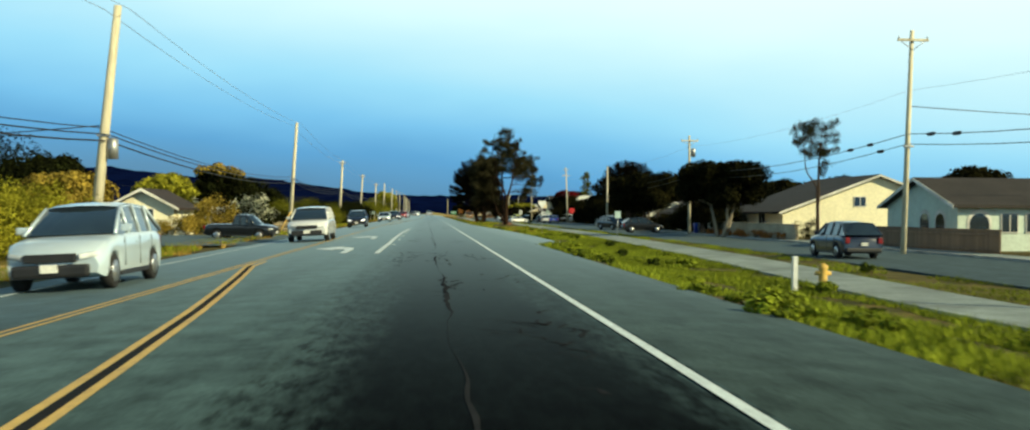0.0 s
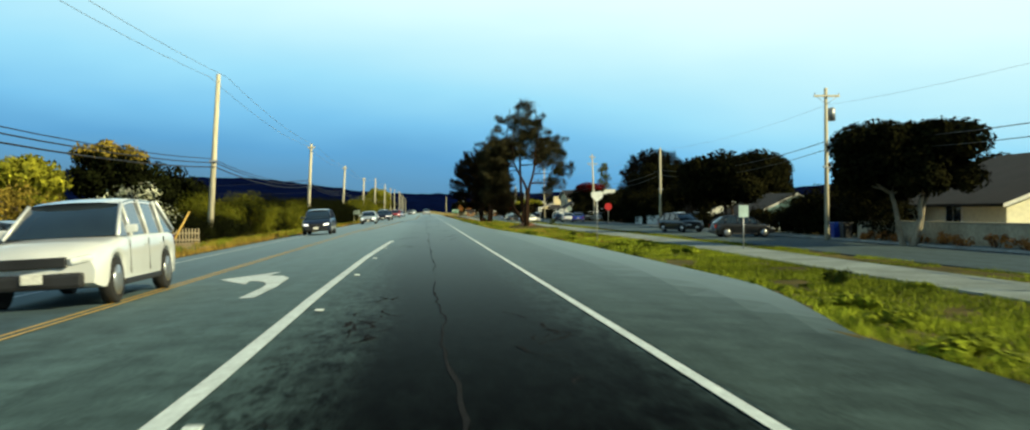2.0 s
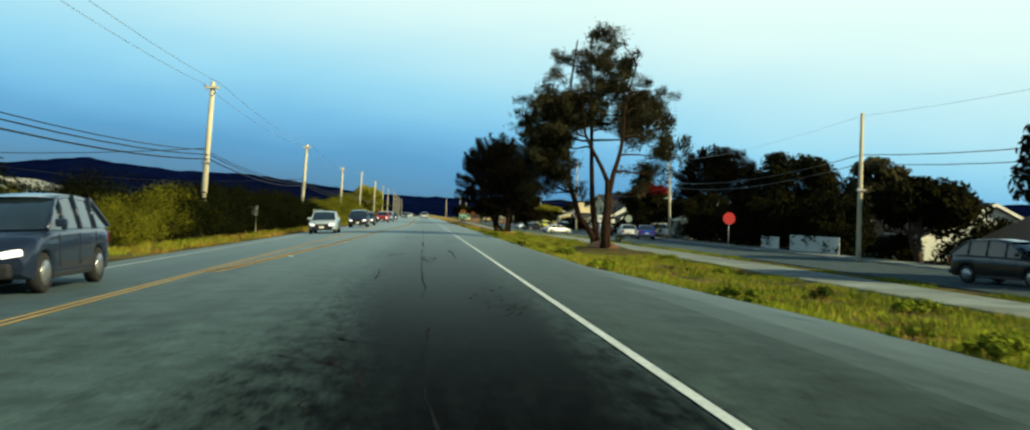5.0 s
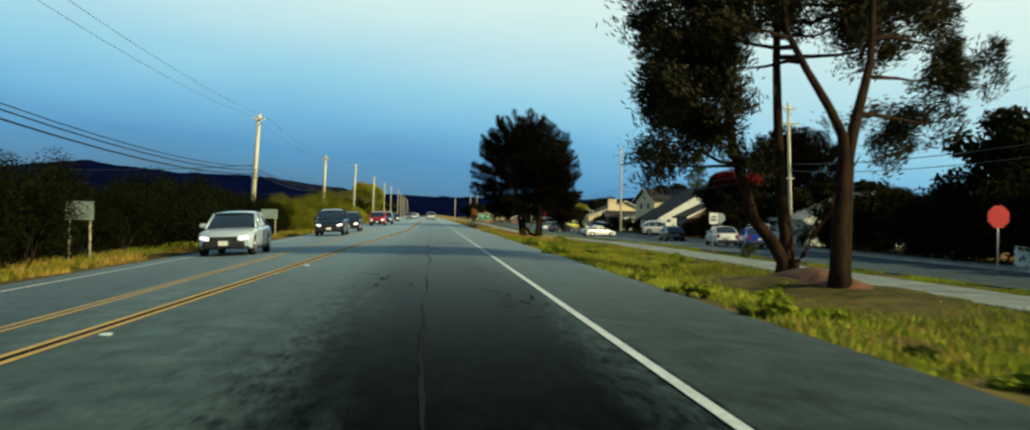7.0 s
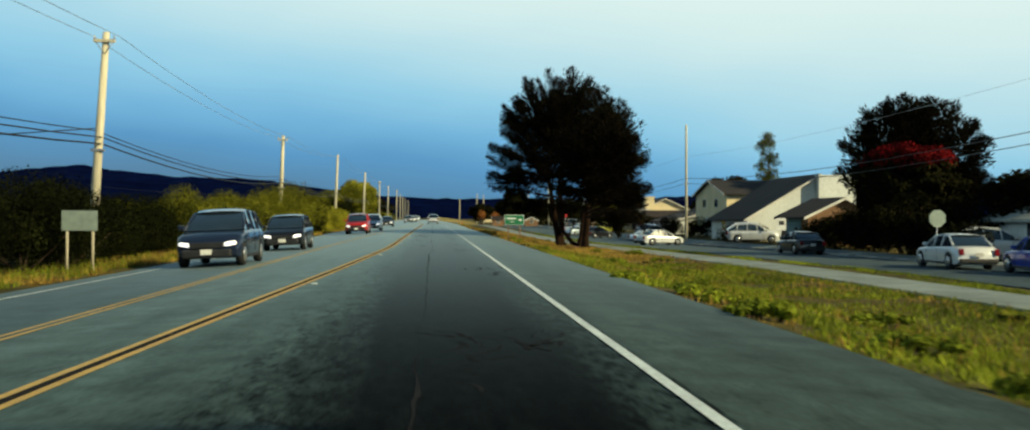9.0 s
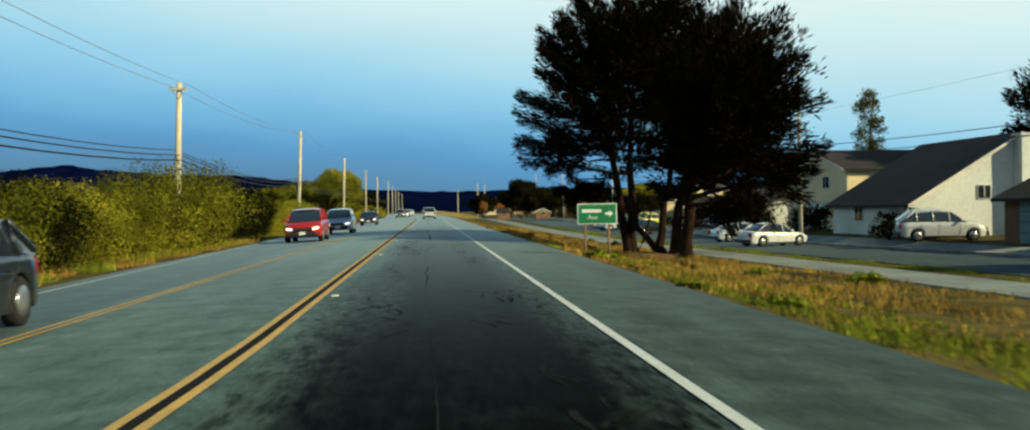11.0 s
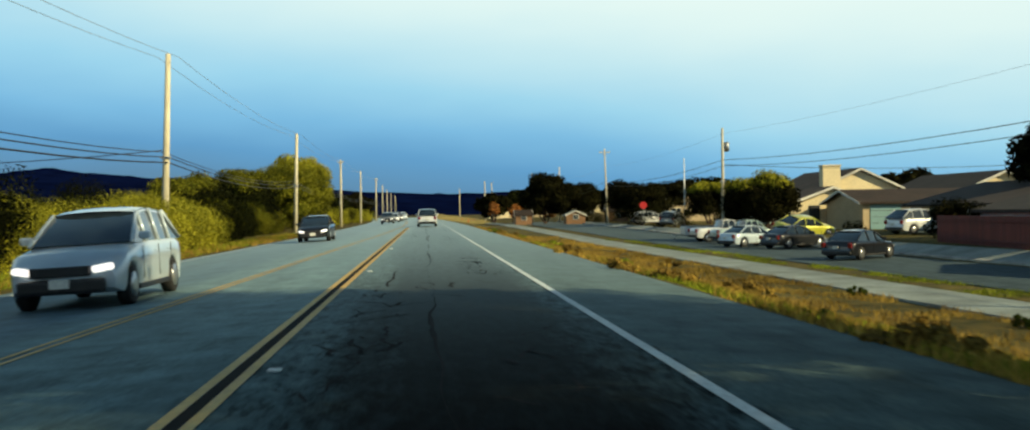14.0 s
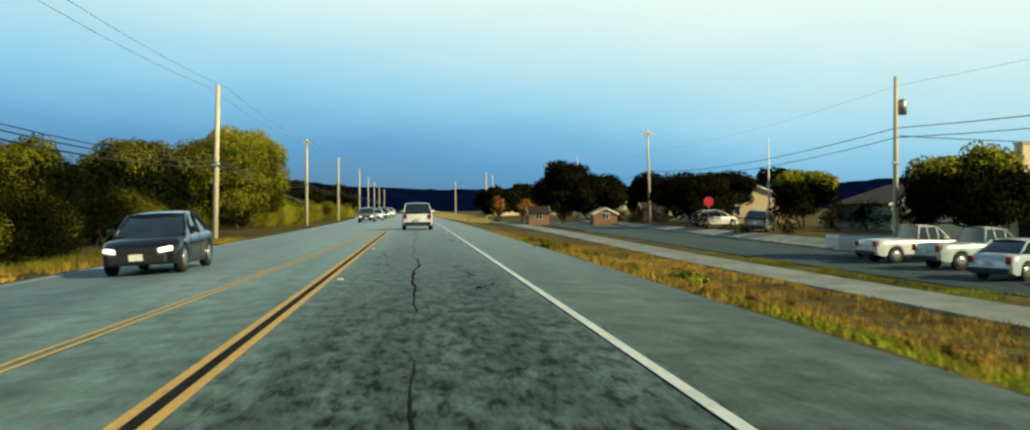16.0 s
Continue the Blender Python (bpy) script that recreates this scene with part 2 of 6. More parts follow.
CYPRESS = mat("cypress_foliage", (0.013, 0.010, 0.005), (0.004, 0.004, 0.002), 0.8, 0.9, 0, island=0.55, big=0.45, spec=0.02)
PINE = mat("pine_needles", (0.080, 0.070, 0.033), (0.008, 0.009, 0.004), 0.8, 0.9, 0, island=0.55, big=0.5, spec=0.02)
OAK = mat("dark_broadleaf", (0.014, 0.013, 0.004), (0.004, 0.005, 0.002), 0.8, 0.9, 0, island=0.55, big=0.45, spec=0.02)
# brighter olive with the sunlight already put into the leaf colour
SUNNY = mat("sunlit_olive_leaves", (0.36, 0.34, 0.024), (0.080, 0.085, 0.008), 0.8, 0.9, 0, island=0.32, big=0.45, spec=0.08)
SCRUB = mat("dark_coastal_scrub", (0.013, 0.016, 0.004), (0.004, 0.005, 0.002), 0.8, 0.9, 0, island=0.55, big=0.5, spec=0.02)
WEED = mat("dark_green_weeds", (0.055, 0.075, 0.012), (0.016, 0.024, 0.004), 0.8, 0.9, 0, island=0.4, big=0.4, spec=0.03)
DRYBUSH = mat("dry_yellow_leaves", (0.34, 0.24, 0.036), (0.13, 0.10, 0.016), 0.8, 0.9, 0, island=0.35, big=0.5, spec=0.08)
REDLEAF = mat("crimson_leaves", (0.150, 0.006, 0.007), (0.012, 0.002, 0.002), 0.5, 0.9, 0, island=0.5, big=0.6, spec=0.02)
# russet of the border plants, and orange sunlight coloured into the far trees
ORANGE_LEAF = mat("sunlit_and_russet_leaves", (0.42, 0.17, 0.04), (0.20, 0.08, 0.025), 0.8, 0.9, 0, island=0.5, spec=0.08)
BLOSSOM = mat("white_blossom", (0.62, 0.60, 0.48), (0.20, 0.24, 0.10), 3.0, 0.7, 0, island=0.3)
# distance haze over the hills is put into this blue base colour
HILLS = mat("haze_blue_wooded_hills", (0.0022, 0.0055, 0.032), (0.0012, 0.0028, 0.017), 0.05, 0.95, 0, big=0.3, spec=0.0)
# dark glass, its base lifted towards blue to paint in reflected sky
GLASS_DARK = mat("sky_tinted_glass", (0.018, 0.030, 0.042), (0.014, 0.022, 0.032), 3, 0.06, 0, clear=0.6)
TYRE = mat("tyre_rubber", (0.014, 0.014, 0.015), None, 30, 0.85, 0.1)
RIM = mat("alloy_rim", (0.48, 0.49, 0.5), None, 20, 0.3, 0, metal=0.8)
TRIM = mat("black_plastic", (0.016, 0.016, 0.018), None, 30, 0.55, 0.05)
LAMP_ON = glow("lit_headlight", (1.0, 0.95, 0.82), 1.6)
LAMP_OFF = mat("clear_headlight", (0.55, 0.58, 0.6), None, 8, 0.12, 0, clear=0.6)
TAIL = mat("red_tail_lamp", (0.16, 0.008, 0.008), None, 8, 0.2, 0, clear=0.5)
PLATE = mat("number_plate_white", (0.6, 0.6, 0.56), None, 20, 0.5, 0)
SIGN_GREEN = mat("green_sign_sheeting", (0.008, 0.165, 0.060), (0.006, 0.13, 0.05), 5, 0.4, 0.03)
SIGN_WHITE = mat("white_sign_sheeting", (0.72, 0.74, 0.72), (0.6, 0.62, 0.6), 5, 0.45, 0.03)
# white sheeting with bluish shade put into its colour
SIGN_PALE = mat("shaded_sign_sheeting", (0.40, 0.52, 0.50), (0.34, 0.45, 0.44), 5, 0.5, 0.03)
SIGN_RED = mat("red_sign_sheeting", (0.45, 0.015, 0.015), (0.36, 0.012, 0.012), 5, 0.45, 0.03)
SIGN_BACK = mat("bare_aluminium_back", (0.30, 0.36, 0.32), (0.22, 0.28, 0.25), 5, 0.5, 0.05, metal=0.3)


def paint(name, c, metal=0.15):
    return mat(name, c, tuple(v * 0.93 for v in c), 2.0, 0.28, 0, metal=metal, big=0.06, clear=0.7)


WHITE_P, SILVER_P = paint("white_car_paint", (0.68, 0.70, 0.70)), paint("silver_blue_car_paint", (0.52, 0.62, 0.70), 0.25)
BLACK_P, NAVY_P = paint("black_car_paint", (0.010, 0.011, 0.013)), paint("dark_navy_car_paint", (0.012, 0.020, 0.045))
RED_P, BLUE_P = paint("red_car_paint", (0.42, 0.018, 0.012)), paint("bright_blue_car_paint", (0.012, 0.045, 0.35))
YELLOW_P, GREY_P = paint("lime_yellow_car_paint", (0.52, 0.52, 0.06)), paint("grey_car_paint", (0.13, 0.15, 0.16))
AQUA_P = paint("pale_aqua_van_paint", (0.46, 0.58, 0.54))


def stucco(name, c):
    return mat(name, c, tuple(v * 0.84 for v in c), 5, 0.9, 0.25, big=0.1)


CREAM, TAN = stucco("cream_stucco", (0.72, 0.60, 0.37)), stucco("tan_stucco", (0.46, 0.36, 0.22))
OFFWHITE, TEAL = stucco("white_painted_siding", (0.66, 0.68, 0.64)), stucco("teal_painted_siding", (0.20, 0.34, 0.36))
BROWN_WALL, GREYGREEN = stucco("brown_timber_siding", (0.22, 0.12, 0.06)), stucco("grey_green_siding", (0.26, 0.31, 0.27))
PALE_CREAM = stucco("pale_cream_stucco", (0.80, 0.74, 0.52))
PALE_WALL = stucco("pale_grey_green_stucco", (0.52, 0.60, 0.52))
SHINGLE = mat("dark_shingles", (0.024, 0.019, 0.017), (0.011, 0.009, 0.009), 9, 0.9, 0.4)
BROWN_ROOF = mat("brown_shingles", (0.030, 0.017, 0.013), (0.014, 0.009, 0.007), 9, 0.9, 0.4)
PALE_ROOF = mat("pale_composition_roof", (0.34, 0.36, 0.33), (0.24, 0.26, 0.24), 9, 0.85, 0.3)
FASCIA = mat("white_trim_paint", (0.66, 0.64, 0.58), None, 8, 0.6, 0.05)
FENCE_WOOD = mat("fence_boards", (0.26, 0.16, 0.09), (0.15, 0.09, 0.05), 6, 0.85, 0.3, rand=0.2, stretch=(1, 1, 0.2))
RED_FENCE = mat("dark_red_fence_boards", (0.13, 0.018, 0.014), (0.07, 0.012, 0.01), 6, 0.8, 0.2, rand=0.2, stretch=(1, 1, 0.2))
WALL_BLOCK = mat("plastered_garden_wall", (0.40, 0.34, 0.23), (0.28, 0.23, 0.16), 5, 0.9, 0.3)
ORANGE = mat("orange_site_plastic", (0.62, 0.17, 0.03), None, 6, 0.6, 0)

# ---------- mesh helpers ----------
PROFILE_X = (-3000, -11.7, -1.7, 2.0, 4.6, 9.0, 30.0, 3000)
PROFILE_Z = (-0.45, -0.45, 0.0, 0.0, -0.12, -0.75, -0.65, -0.65)


def hollow(x, y):
    """How far the street side drops below the usual crossfall along the second half of the road."""
    return np.interp(x, (4.6, 11.0, 24.6, 27.5), (0.0, 0.73, 0.73, 0.0)) * np.interp(y, (195, 232, 262, 325, 400, 600), (0.0, 0.5, 0.95, 0.95, 0.2, 0.0))


def lie(x, y=0.0):
    """Height of the ground: the road is level, both sides fall away."""
    return float(np.interp(x, PROFILE_X, PROFILE_Z) - hollow(x, y))


def mesh(name, verts, faces, material, smooth=False):
    me = bpy.data.meshes.new(name)
    me.from_pydata([tuple(v) for v in verts], [], faces)
    me.update()
    if smooth:
        me.polygons.foreach_set("use_smooth", [True] * len(me.polygons))
    me.materials.append(material)
    return me


def quads(name, v, material):
    """A mesh of loose quads from an (n, 4, 3) array."""
    n = len(v)
    me = bpy.data.meshes.new(name)
    me.vertices.add(4 * n)
    me.vertices.foreach_set("co", v.reshape(-1).astype(np.float32))
    me.loops.add(4 * n)
    me.loops.foreach_set("vertex_index", np.arange(4 * n, dtype=np.int32))
    me.polygons.add(n)
    me.polygons.foreach_set("loop_start", np.arange(0, 4 * n, 4, dtype=np.int32))
    me.polygons.foreach_set("loop_total", np.full(n, 4, dtype=np.int32))
    me.update(calc_edges=True)
    me.materials.append(material)
    return me


def part(name, me, parent=None, label=""):
    ob = new(name, me)
    if parent:
        ob.parent = parent
    if label:
        ob["label"] = label
    return ob


def thing(name, label, category, m=None, group="", kind=""):
    ob = new(name)
    ob.empty_display_size = 0.2
    if m is not None:
        ob.matrix_basis = m
    return tagged(ob, label, category, group, kind)


def box(name, size, at, material, bevel=0.0, turn=None):
    bm = bmesh.new()
    bmesh.ops.create_cube(bm, size=1)
    bmesh.ops.scale(bm, vec=size, verts=bm.verts)
    if bevel:
        bmesh.ops.bevel(bm, geom=bm.edges[:], offset=bevel, segments=2, affect="EDGES", profile=0.6)
    if turn is not None:
        bmesh.ops.transform(bm, matrix=turn, verts=bm.verts)
    bmesh.ops.translate(bm, vec=at, verts=bm.verts)
    me = bpy.data.meshes.new(name)
    bm.to_mesh(me)
    bm.free()
    me.materials.append(material)
    return me


def tube(name, points, radii, material, sides=8, caps=True):
    """A tapered tube along a line of points."""
    pts = [Vector(p) for p in points]
    vs, fs = [], []
    for i, p in enumerate(pts):
        d = (pts[min(i + 1, len(pts) - 1)] - pts[max(i - 1, 0)]).normalized()
        side = d.cross(Vector((0, 0, 1)) if abs(d.z) < 0.9 else Vector((1, 0, 0))).normalized()
        up = side.cross(d)
        for k in range(sides):
            a = 2 * math.pi * k / sides
            vs.append(p + (side * math.cos(a) + up * math.sin(a)) * radii[i])
    for i in range(len(pts) - 1):
        for k in range(sides):
            fs.append((i * sides + k, i * sides + (k + 1) % sides, (i + 1) * sides + (k + 1) % sides, (i + 1) * sides + k))
    if caps:
        fs.append(tuple(range(sides)))
        fs.append(tuple(range(len(vs) - 1, len(vs) - 1 - sides, -1)))
    me = mesh(name, vs, fs, material, True)
    bm = bmesh.new()
    bm.from_mesh(me)
    bmesh.ops.recalc_face_normals(bm, faces=bm.faces)
    bm.to_mesh(me)
    bm.free()
    return me


def ribbon(name, left, right, ys, material, lift=0.0, skirt=0.0, cols=1):
    """A strip on the ground between two edge lines, each a function of y."""
    vs, fs = [], []
    for y in ys:
        for c in range(cols + 1):
            x = left(y) + (right(y) - left(y)) * c / cols
            vs.append((x, y, lie(x, y) + lift))
    w = cols + 1
    for i in range(len(ys) - 1):
        for c in range(cols):
            a = i * w + c
            fs.append((a, a + 1, a + 1 + w, a + w))
    if skirt:
        n = len(vs)
        for i, y in enumerate(ys):
            for c in (0, cols):
                x, yy, z = vs[i * w + c]
                vs.append((x, yy, z - skirt))
        for i in range(len(ys) - 1):
            fs.append((i * w, (i + 1) * w, n + 2 * i + 2, n + 2 * i))
            fs.append(((i + 1) * w + cols, i * w + cols, n + 2 * i + 1, n + 2 * i + 3))
    return mesh(name, vs, fs, material)


def bend(y):
    """The road curves gently to the left far ahead."""
    return -1.6 * max(0.0, (y - 335) / 100) ** 2


def line(*pts):
    """A function of y through points (y, x), following the far bend."""
    ys, xs = [p[0] for p in pts], [p[1] for p in pts]
    return lambda y: float(np.interp(y, ys, xs)) + bend(y)


def span(a, b, step):
    n = max(2, int((b - a) / step) + 1)
    return [a + (b - a) * i / (n - 1) for i in range(n)]


# ---------- ground, road, path, street ----------
VERGE = line((-60, 4.7), (45, 4.7), (52, 6.6), (60, 8.4), (86, 9.0), (104, 8.2), (115, 4.9), (130, 4.7), (240, 4.5), (700, 4.5))
ROAD_LEFT = line((-60, -8.9), (100, -8.6), (200, -8.3), (255, -9.4), (320, -9.0), (700, -8.6))
PATH_NEAR = line((-60, 9.6), (22, 10.4), (48, 12.2), (88, 13.7), (135, 13.8), (187, 13.4), (257, 13.4), (330, 13.2), (500, 11.5))
PATH_FAR = line((-60, 12.0), (22, 12.8), (48, 14.9), (88, 16.2), (135, 16.6), (187, 15.9), (257, 15.9), (330, 15.7), (500, 14.0))
STREET_NEAR = line((-60, 15.2), (22, 16.2), (48, 17.4), (88, 18.0), (140, 18.4), (187, 18.0), (257, 18.0), (330, 17.8), (500, 16.0))
STREET_FAR = line((-60, 24.6), (500, 24.6))
SEAM = line((-60, 2.08), (700, 2.08))


def ground():
    xs = [-3000, -1200, -500, -200, -90, -45, -30, -22, -17, -14, -11.7, -10, -8.7, -8.0, -5, -1.7, 2, 4.0, 4.6, 5.2, 6, 7, 8, 9, 10, 11.5, 13, 15, 17, 20, 24, 27, 30, 36, 45, 70, 150, 400, 1200, 3000]
    ys = [-1500, -400, -120] + span(-60, 420, 3.0) + [440, 480, 560, 700, 1000, 1600, 3000]
    vs, fs = [], []
    for y in ys:
        for x in xs:
            z = lie(x, y)
            if ROAD_LEFT(y) + 0.2 < x < VERGE(y) - 0.2 or (y > 400 and -25 < x < 5) or STREET_NEAR(y) < x < 24.6:
                z -= 0.09
            elif abs(x) < 100 and -60 <= y <= 430:
                z += 0.05 * noise.noise((x * 0.35, y * 0.3, 0)) - 0.02
                z += 0.58 * math.exp(-((x - 11.0) / 1.8) ** 2 - ((y - 147.0) / 4.5) ** 2)
            vs.append((x, y, z))
    w = len(xs)
    for i in range(len(ys) - 1):
        for c in range(w - 1):
            a = i * w + c
            fs.append((a, a + 1, a + 1 + w, a + w))
    tagged(part("ground", mesh("ground", vs, fs, EARTH, True)), "dry grassy ground beside the road and far beyond", "ground", kind="structure")


ground()
YS = span(-60, 640, 2.5)
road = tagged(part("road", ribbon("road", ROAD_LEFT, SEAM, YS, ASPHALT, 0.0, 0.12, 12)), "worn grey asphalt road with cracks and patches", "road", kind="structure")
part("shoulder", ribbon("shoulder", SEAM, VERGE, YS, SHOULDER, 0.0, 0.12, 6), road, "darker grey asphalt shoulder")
street = tagged(part("road_frontage", ribbon("road_frontage", STREET_NEAR, STREET_FAR, span(-60, 430, 5), STREET, 0.0, 0.12, 6)), "blue-grey asphalt residential street beside the houses", "road", kind="structure")
pavement = tagged(part("pavement", ribbon("pavement", PATH_NEAR, PATH_FAR, span(-60, 430, 4), CONCRETE, 0.045, 0.12, 4)), "pale concrete footpath between two grass strips", "pavement", kind="structure")
tagged(part("kerb", ribbon("kerb", lambda y: 24.6, lambda y: 24.85, span(-60, 430, 10), KERB, 0.12, 0.25)), "pale concrete kerb of the residential street", "kerb", kind="structure")
tagged(part("pavement_far", ribbon("pavement_far", lambda y: 24.85, lambda y: 26.4, span(-60, 430, 10), CONCRETE, 0.11, 0.2, 2)), "concrete pavement in front of the houses", "pavement", kind="structure")
tagged(part("road_side", mesh("road_side", [(-45, 47, -0.43), (-8.3, 47, -0.27), (-8.3, 69, -0.27), (-45, 66, -0.43), (-45, 47, -0.6), (-45, 66, -0.6)], [(0, 1, 2, 3), (0, 3, 5, 4)], STREET)), "grey asphalt side street joining the main road", "road", kind="structure")

MARK = 0.008


def stripe(name, mid, width, a, b, material, label):
    ob = part(name, ribbon(name, lambda y: mid(y) - width / 2, lambda y: mid(y) + width / 2, span(a, b, 2.5), material, MARK), road)
    ob["label"] = label
    return ob


OUTER = line((-60, -5.1), (20, -4.95), (110, -4.85), (200, -4.75), (250, -4.25), (280, -3.5), (310, -2.7), (335, -2.25), (640, -2.2))
INNER_A = line((-60, -1.75), (0, -2.1), (6.8, -2.58), (9.6, -2.83), (14.5, -3.27), (22, -4.1), (27, -4.7), (30, -4.75))
INNER_B = line((106, -4.65), (112, -4.3), (128, -3.72), (144, -3.3), (161, -2.95), (180, -2.17), (196, -1.67), (225, -1.64), (250, -1.62), (275, -1.60), (640, -1.60))
stripe("edge_line", line((0, 1.96), (1, 1.96)), 0.11, -60, 640, WHITE_LINE, "worn white edge line")
stripe("edge_line_left", line((-60, -7.7), (200, -7.6), (255, -8.9), (320, -8.6), (640, -8.2)), 0.11, -60, 640, WHITE_LINE, "thin white edge line")
stripe("turn_lane_line", line((31, -1.70), (42, -1.68), (50, -1.74), (62, -1.72), (79, -1.50)), 0.17, 31.5, 78, WHITE_LINE, "broad white turn lane line")
for side in (-0.10, 0.10):
    stripe("centre_line", lambda y: OUTER(y) + side * 0.85, 0.07, -60, 640, YELLOW_LINE, "worn yellow line")
    stripe("centre_line", lambda y: INNER_A(y) + side, 0.09, -60, 29, YELLOW_LINE, "worn yellow line")
    stripe("centre_line", lambda y: INNER_B(y) + side, 0.09, 107, 330, YELLOW_LINE, "worn yellow line")
stripe("tar_seam", lambda y: INNER_B(y) if y > 107 else INNER_A(y), 0.10, 107, 330, TAR, "dark strip between the yellow lines")
stripe("tar_seam", lambda y: INNER_A(y), 0.10, -60, 27, TAR, "dark strip between the yellow lines")


def turn_arrow(tip_y):
    """A left-turn arrow, 7.2 m long."""
    pts = [(-3.29, 7.2), (-3.39, 5.8), (-3.05, 5.45), (-2.80, 4.55), (-2.70, 2.2), (-2.72, -0.2), (-2.96, -0.2), (-2.95, 2.2), (-3.02, 3.0), (-3.18, 3.7), (-3.52, 4.3), (-3.44, 3.2), (-4.30, 5.25)]
    vs = [(x, tip_y - 7.2 + y, lie(x) + MARK) for x, y in pts]
    tris = [(6, 5, 4, 7), (7, 4, 3, 8), (8, 3, 9), (9, 3, 2, 10), (10, 2, 1), (10, 1, 0, 12), (11, 10, 12)]
    ob = part("turn_arrow", mesh("turn_arrow", vs, tris, WHITE_LINE), road)
    ob["label"] = "large white left-turn arrow"


turn_arrow(40.3)
turn_arrow(57.5)
stud = box("road_stud", (0.11, 0.11, 0.02), (0, 0, 0.012), WHITE_LINE, 0.006)
for i in range(6):
    o = part("road_stud", stud, road)
    o.location = (-1.45, 40.1 + 7.28 * i, 0)
for i in range(18):
    y = 115 + 14.6 * i
    o = part("road_stud", stud, road)
    x = INNER_B(y) + 0.30
    o.location = (x, y, lie(x))


def cracks():
    rng = random.Random(5)
    for n, (x0, a, b, w) in enumerate(((0.12, -20, 30, 0.05), (0.10, 31, 96, 0.03), (-0.02, 100, 190, 0.03), (0.05, 191, 330, 0.03), (0.95, 114, 121, 0.03), (0.92, 221, 227, 0.04), (-0.9, 104, 108, 0.03), (0.85, 259, 264, 0.04), (-0.75, 256, 261, 0.03))):
        vs, fs, x, y = [], [], x0, a
        while y < b:
            x += rng.gauss(0, 0.02) + (x0 - x) * 0.15
            k = w * (0.1 + 0.9 * max(0.0, noise.noise((x0 * 9, y * 0.16, 3)) + 0.25) * 2.0) * rng.uniform(0.5, 1.5)
            vs += [(x - k / 2, y, lie(x) + 0.006), (x + k / 2, y, lie(x) + 0.006)]
            y += rng.uniform(0.25, 0.6)
        fs = [(i, i + 1, i + 3, i + 2) for i in range(0, len(vs) - 3, 2)]
        part("tar_crack", mesh("tar_crack", vs, fs, TAR), road, "black tar-sealed crack")


cracks()


def crack_nests():
    """Nests of short jagged cracks along the wheel tracks."""
    rng = random.Random(17)
    spans = [(2, 22, 4), (24, 60, 7), (62, 130, 9), (132, 196, 9), (198, 216, 5), (216, 262, 16), (262, 330, 8)]
    for a, b, count in spans:
        for _ in range(count):
            cx, cy = rng.choice((-0.75, -0.7, 0.2, 1.15, 1.2)) + rng.gauss(0, 0.12), rng.uniform(a, b)
            vs, fs = [], []
            for _ in range(rng.randint(7, 16)):
                x, y = cx + rng.gauss(0, 0.16), cy + rng.gauss(0, 1.3)
                way = rng.gauss(0, 0.55)
                w = rng.uniform(0.010, 0.030)
                first = len(vs)
                for i in range(rng.randint(3, 6)):
                    k = w * (0.4 + rng.random())
                    vs += [(x - k, y, lie(x) + 0.006), (x + k, y + rng.gauss(0, 0.01), lie(x) + 0.006)]
                    way += rng.gauss(0, 0.5)
                    x += math.sin(way) * 0.14
                    y += abs(math.cos(way)) * 0.16 + 0.03
                fs += [(i, i + 1, i + 3, i + 2) for i in range(first, len(vs) - 3, 2)]
            part("crack_nest", mesh("crack_nest", vs, fs, TAR), road, "nest of short dark cracks")


crack_nests()


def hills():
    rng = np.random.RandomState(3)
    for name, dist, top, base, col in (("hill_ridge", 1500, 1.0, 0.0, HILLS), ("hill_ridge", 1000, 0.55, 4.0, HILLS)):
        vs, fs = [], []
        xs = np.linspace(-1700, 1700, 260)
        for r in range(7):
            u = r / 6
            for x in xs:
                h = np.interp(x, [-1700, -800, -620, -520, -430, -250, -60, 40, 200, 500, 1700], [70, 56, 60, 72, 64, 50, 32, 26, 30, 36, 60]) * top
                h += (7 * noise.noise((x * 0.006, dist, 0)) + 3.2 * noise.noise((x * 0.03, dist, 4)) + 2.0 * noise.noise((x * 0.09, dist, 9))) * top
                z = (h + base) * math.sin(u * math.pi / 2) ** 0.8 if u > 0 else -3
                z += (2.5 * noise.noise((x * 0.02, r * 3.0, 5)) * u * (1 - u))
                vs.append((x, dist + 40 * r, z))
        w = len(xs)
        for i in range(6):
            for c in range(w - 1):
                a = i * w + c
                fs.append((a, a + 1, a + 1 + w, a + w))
        tagged(part(name, mesh(name, vs, fs, col, True)), "wooded ridge coloured dark haze blue on the horizon", "hill", kind="structure")


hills()


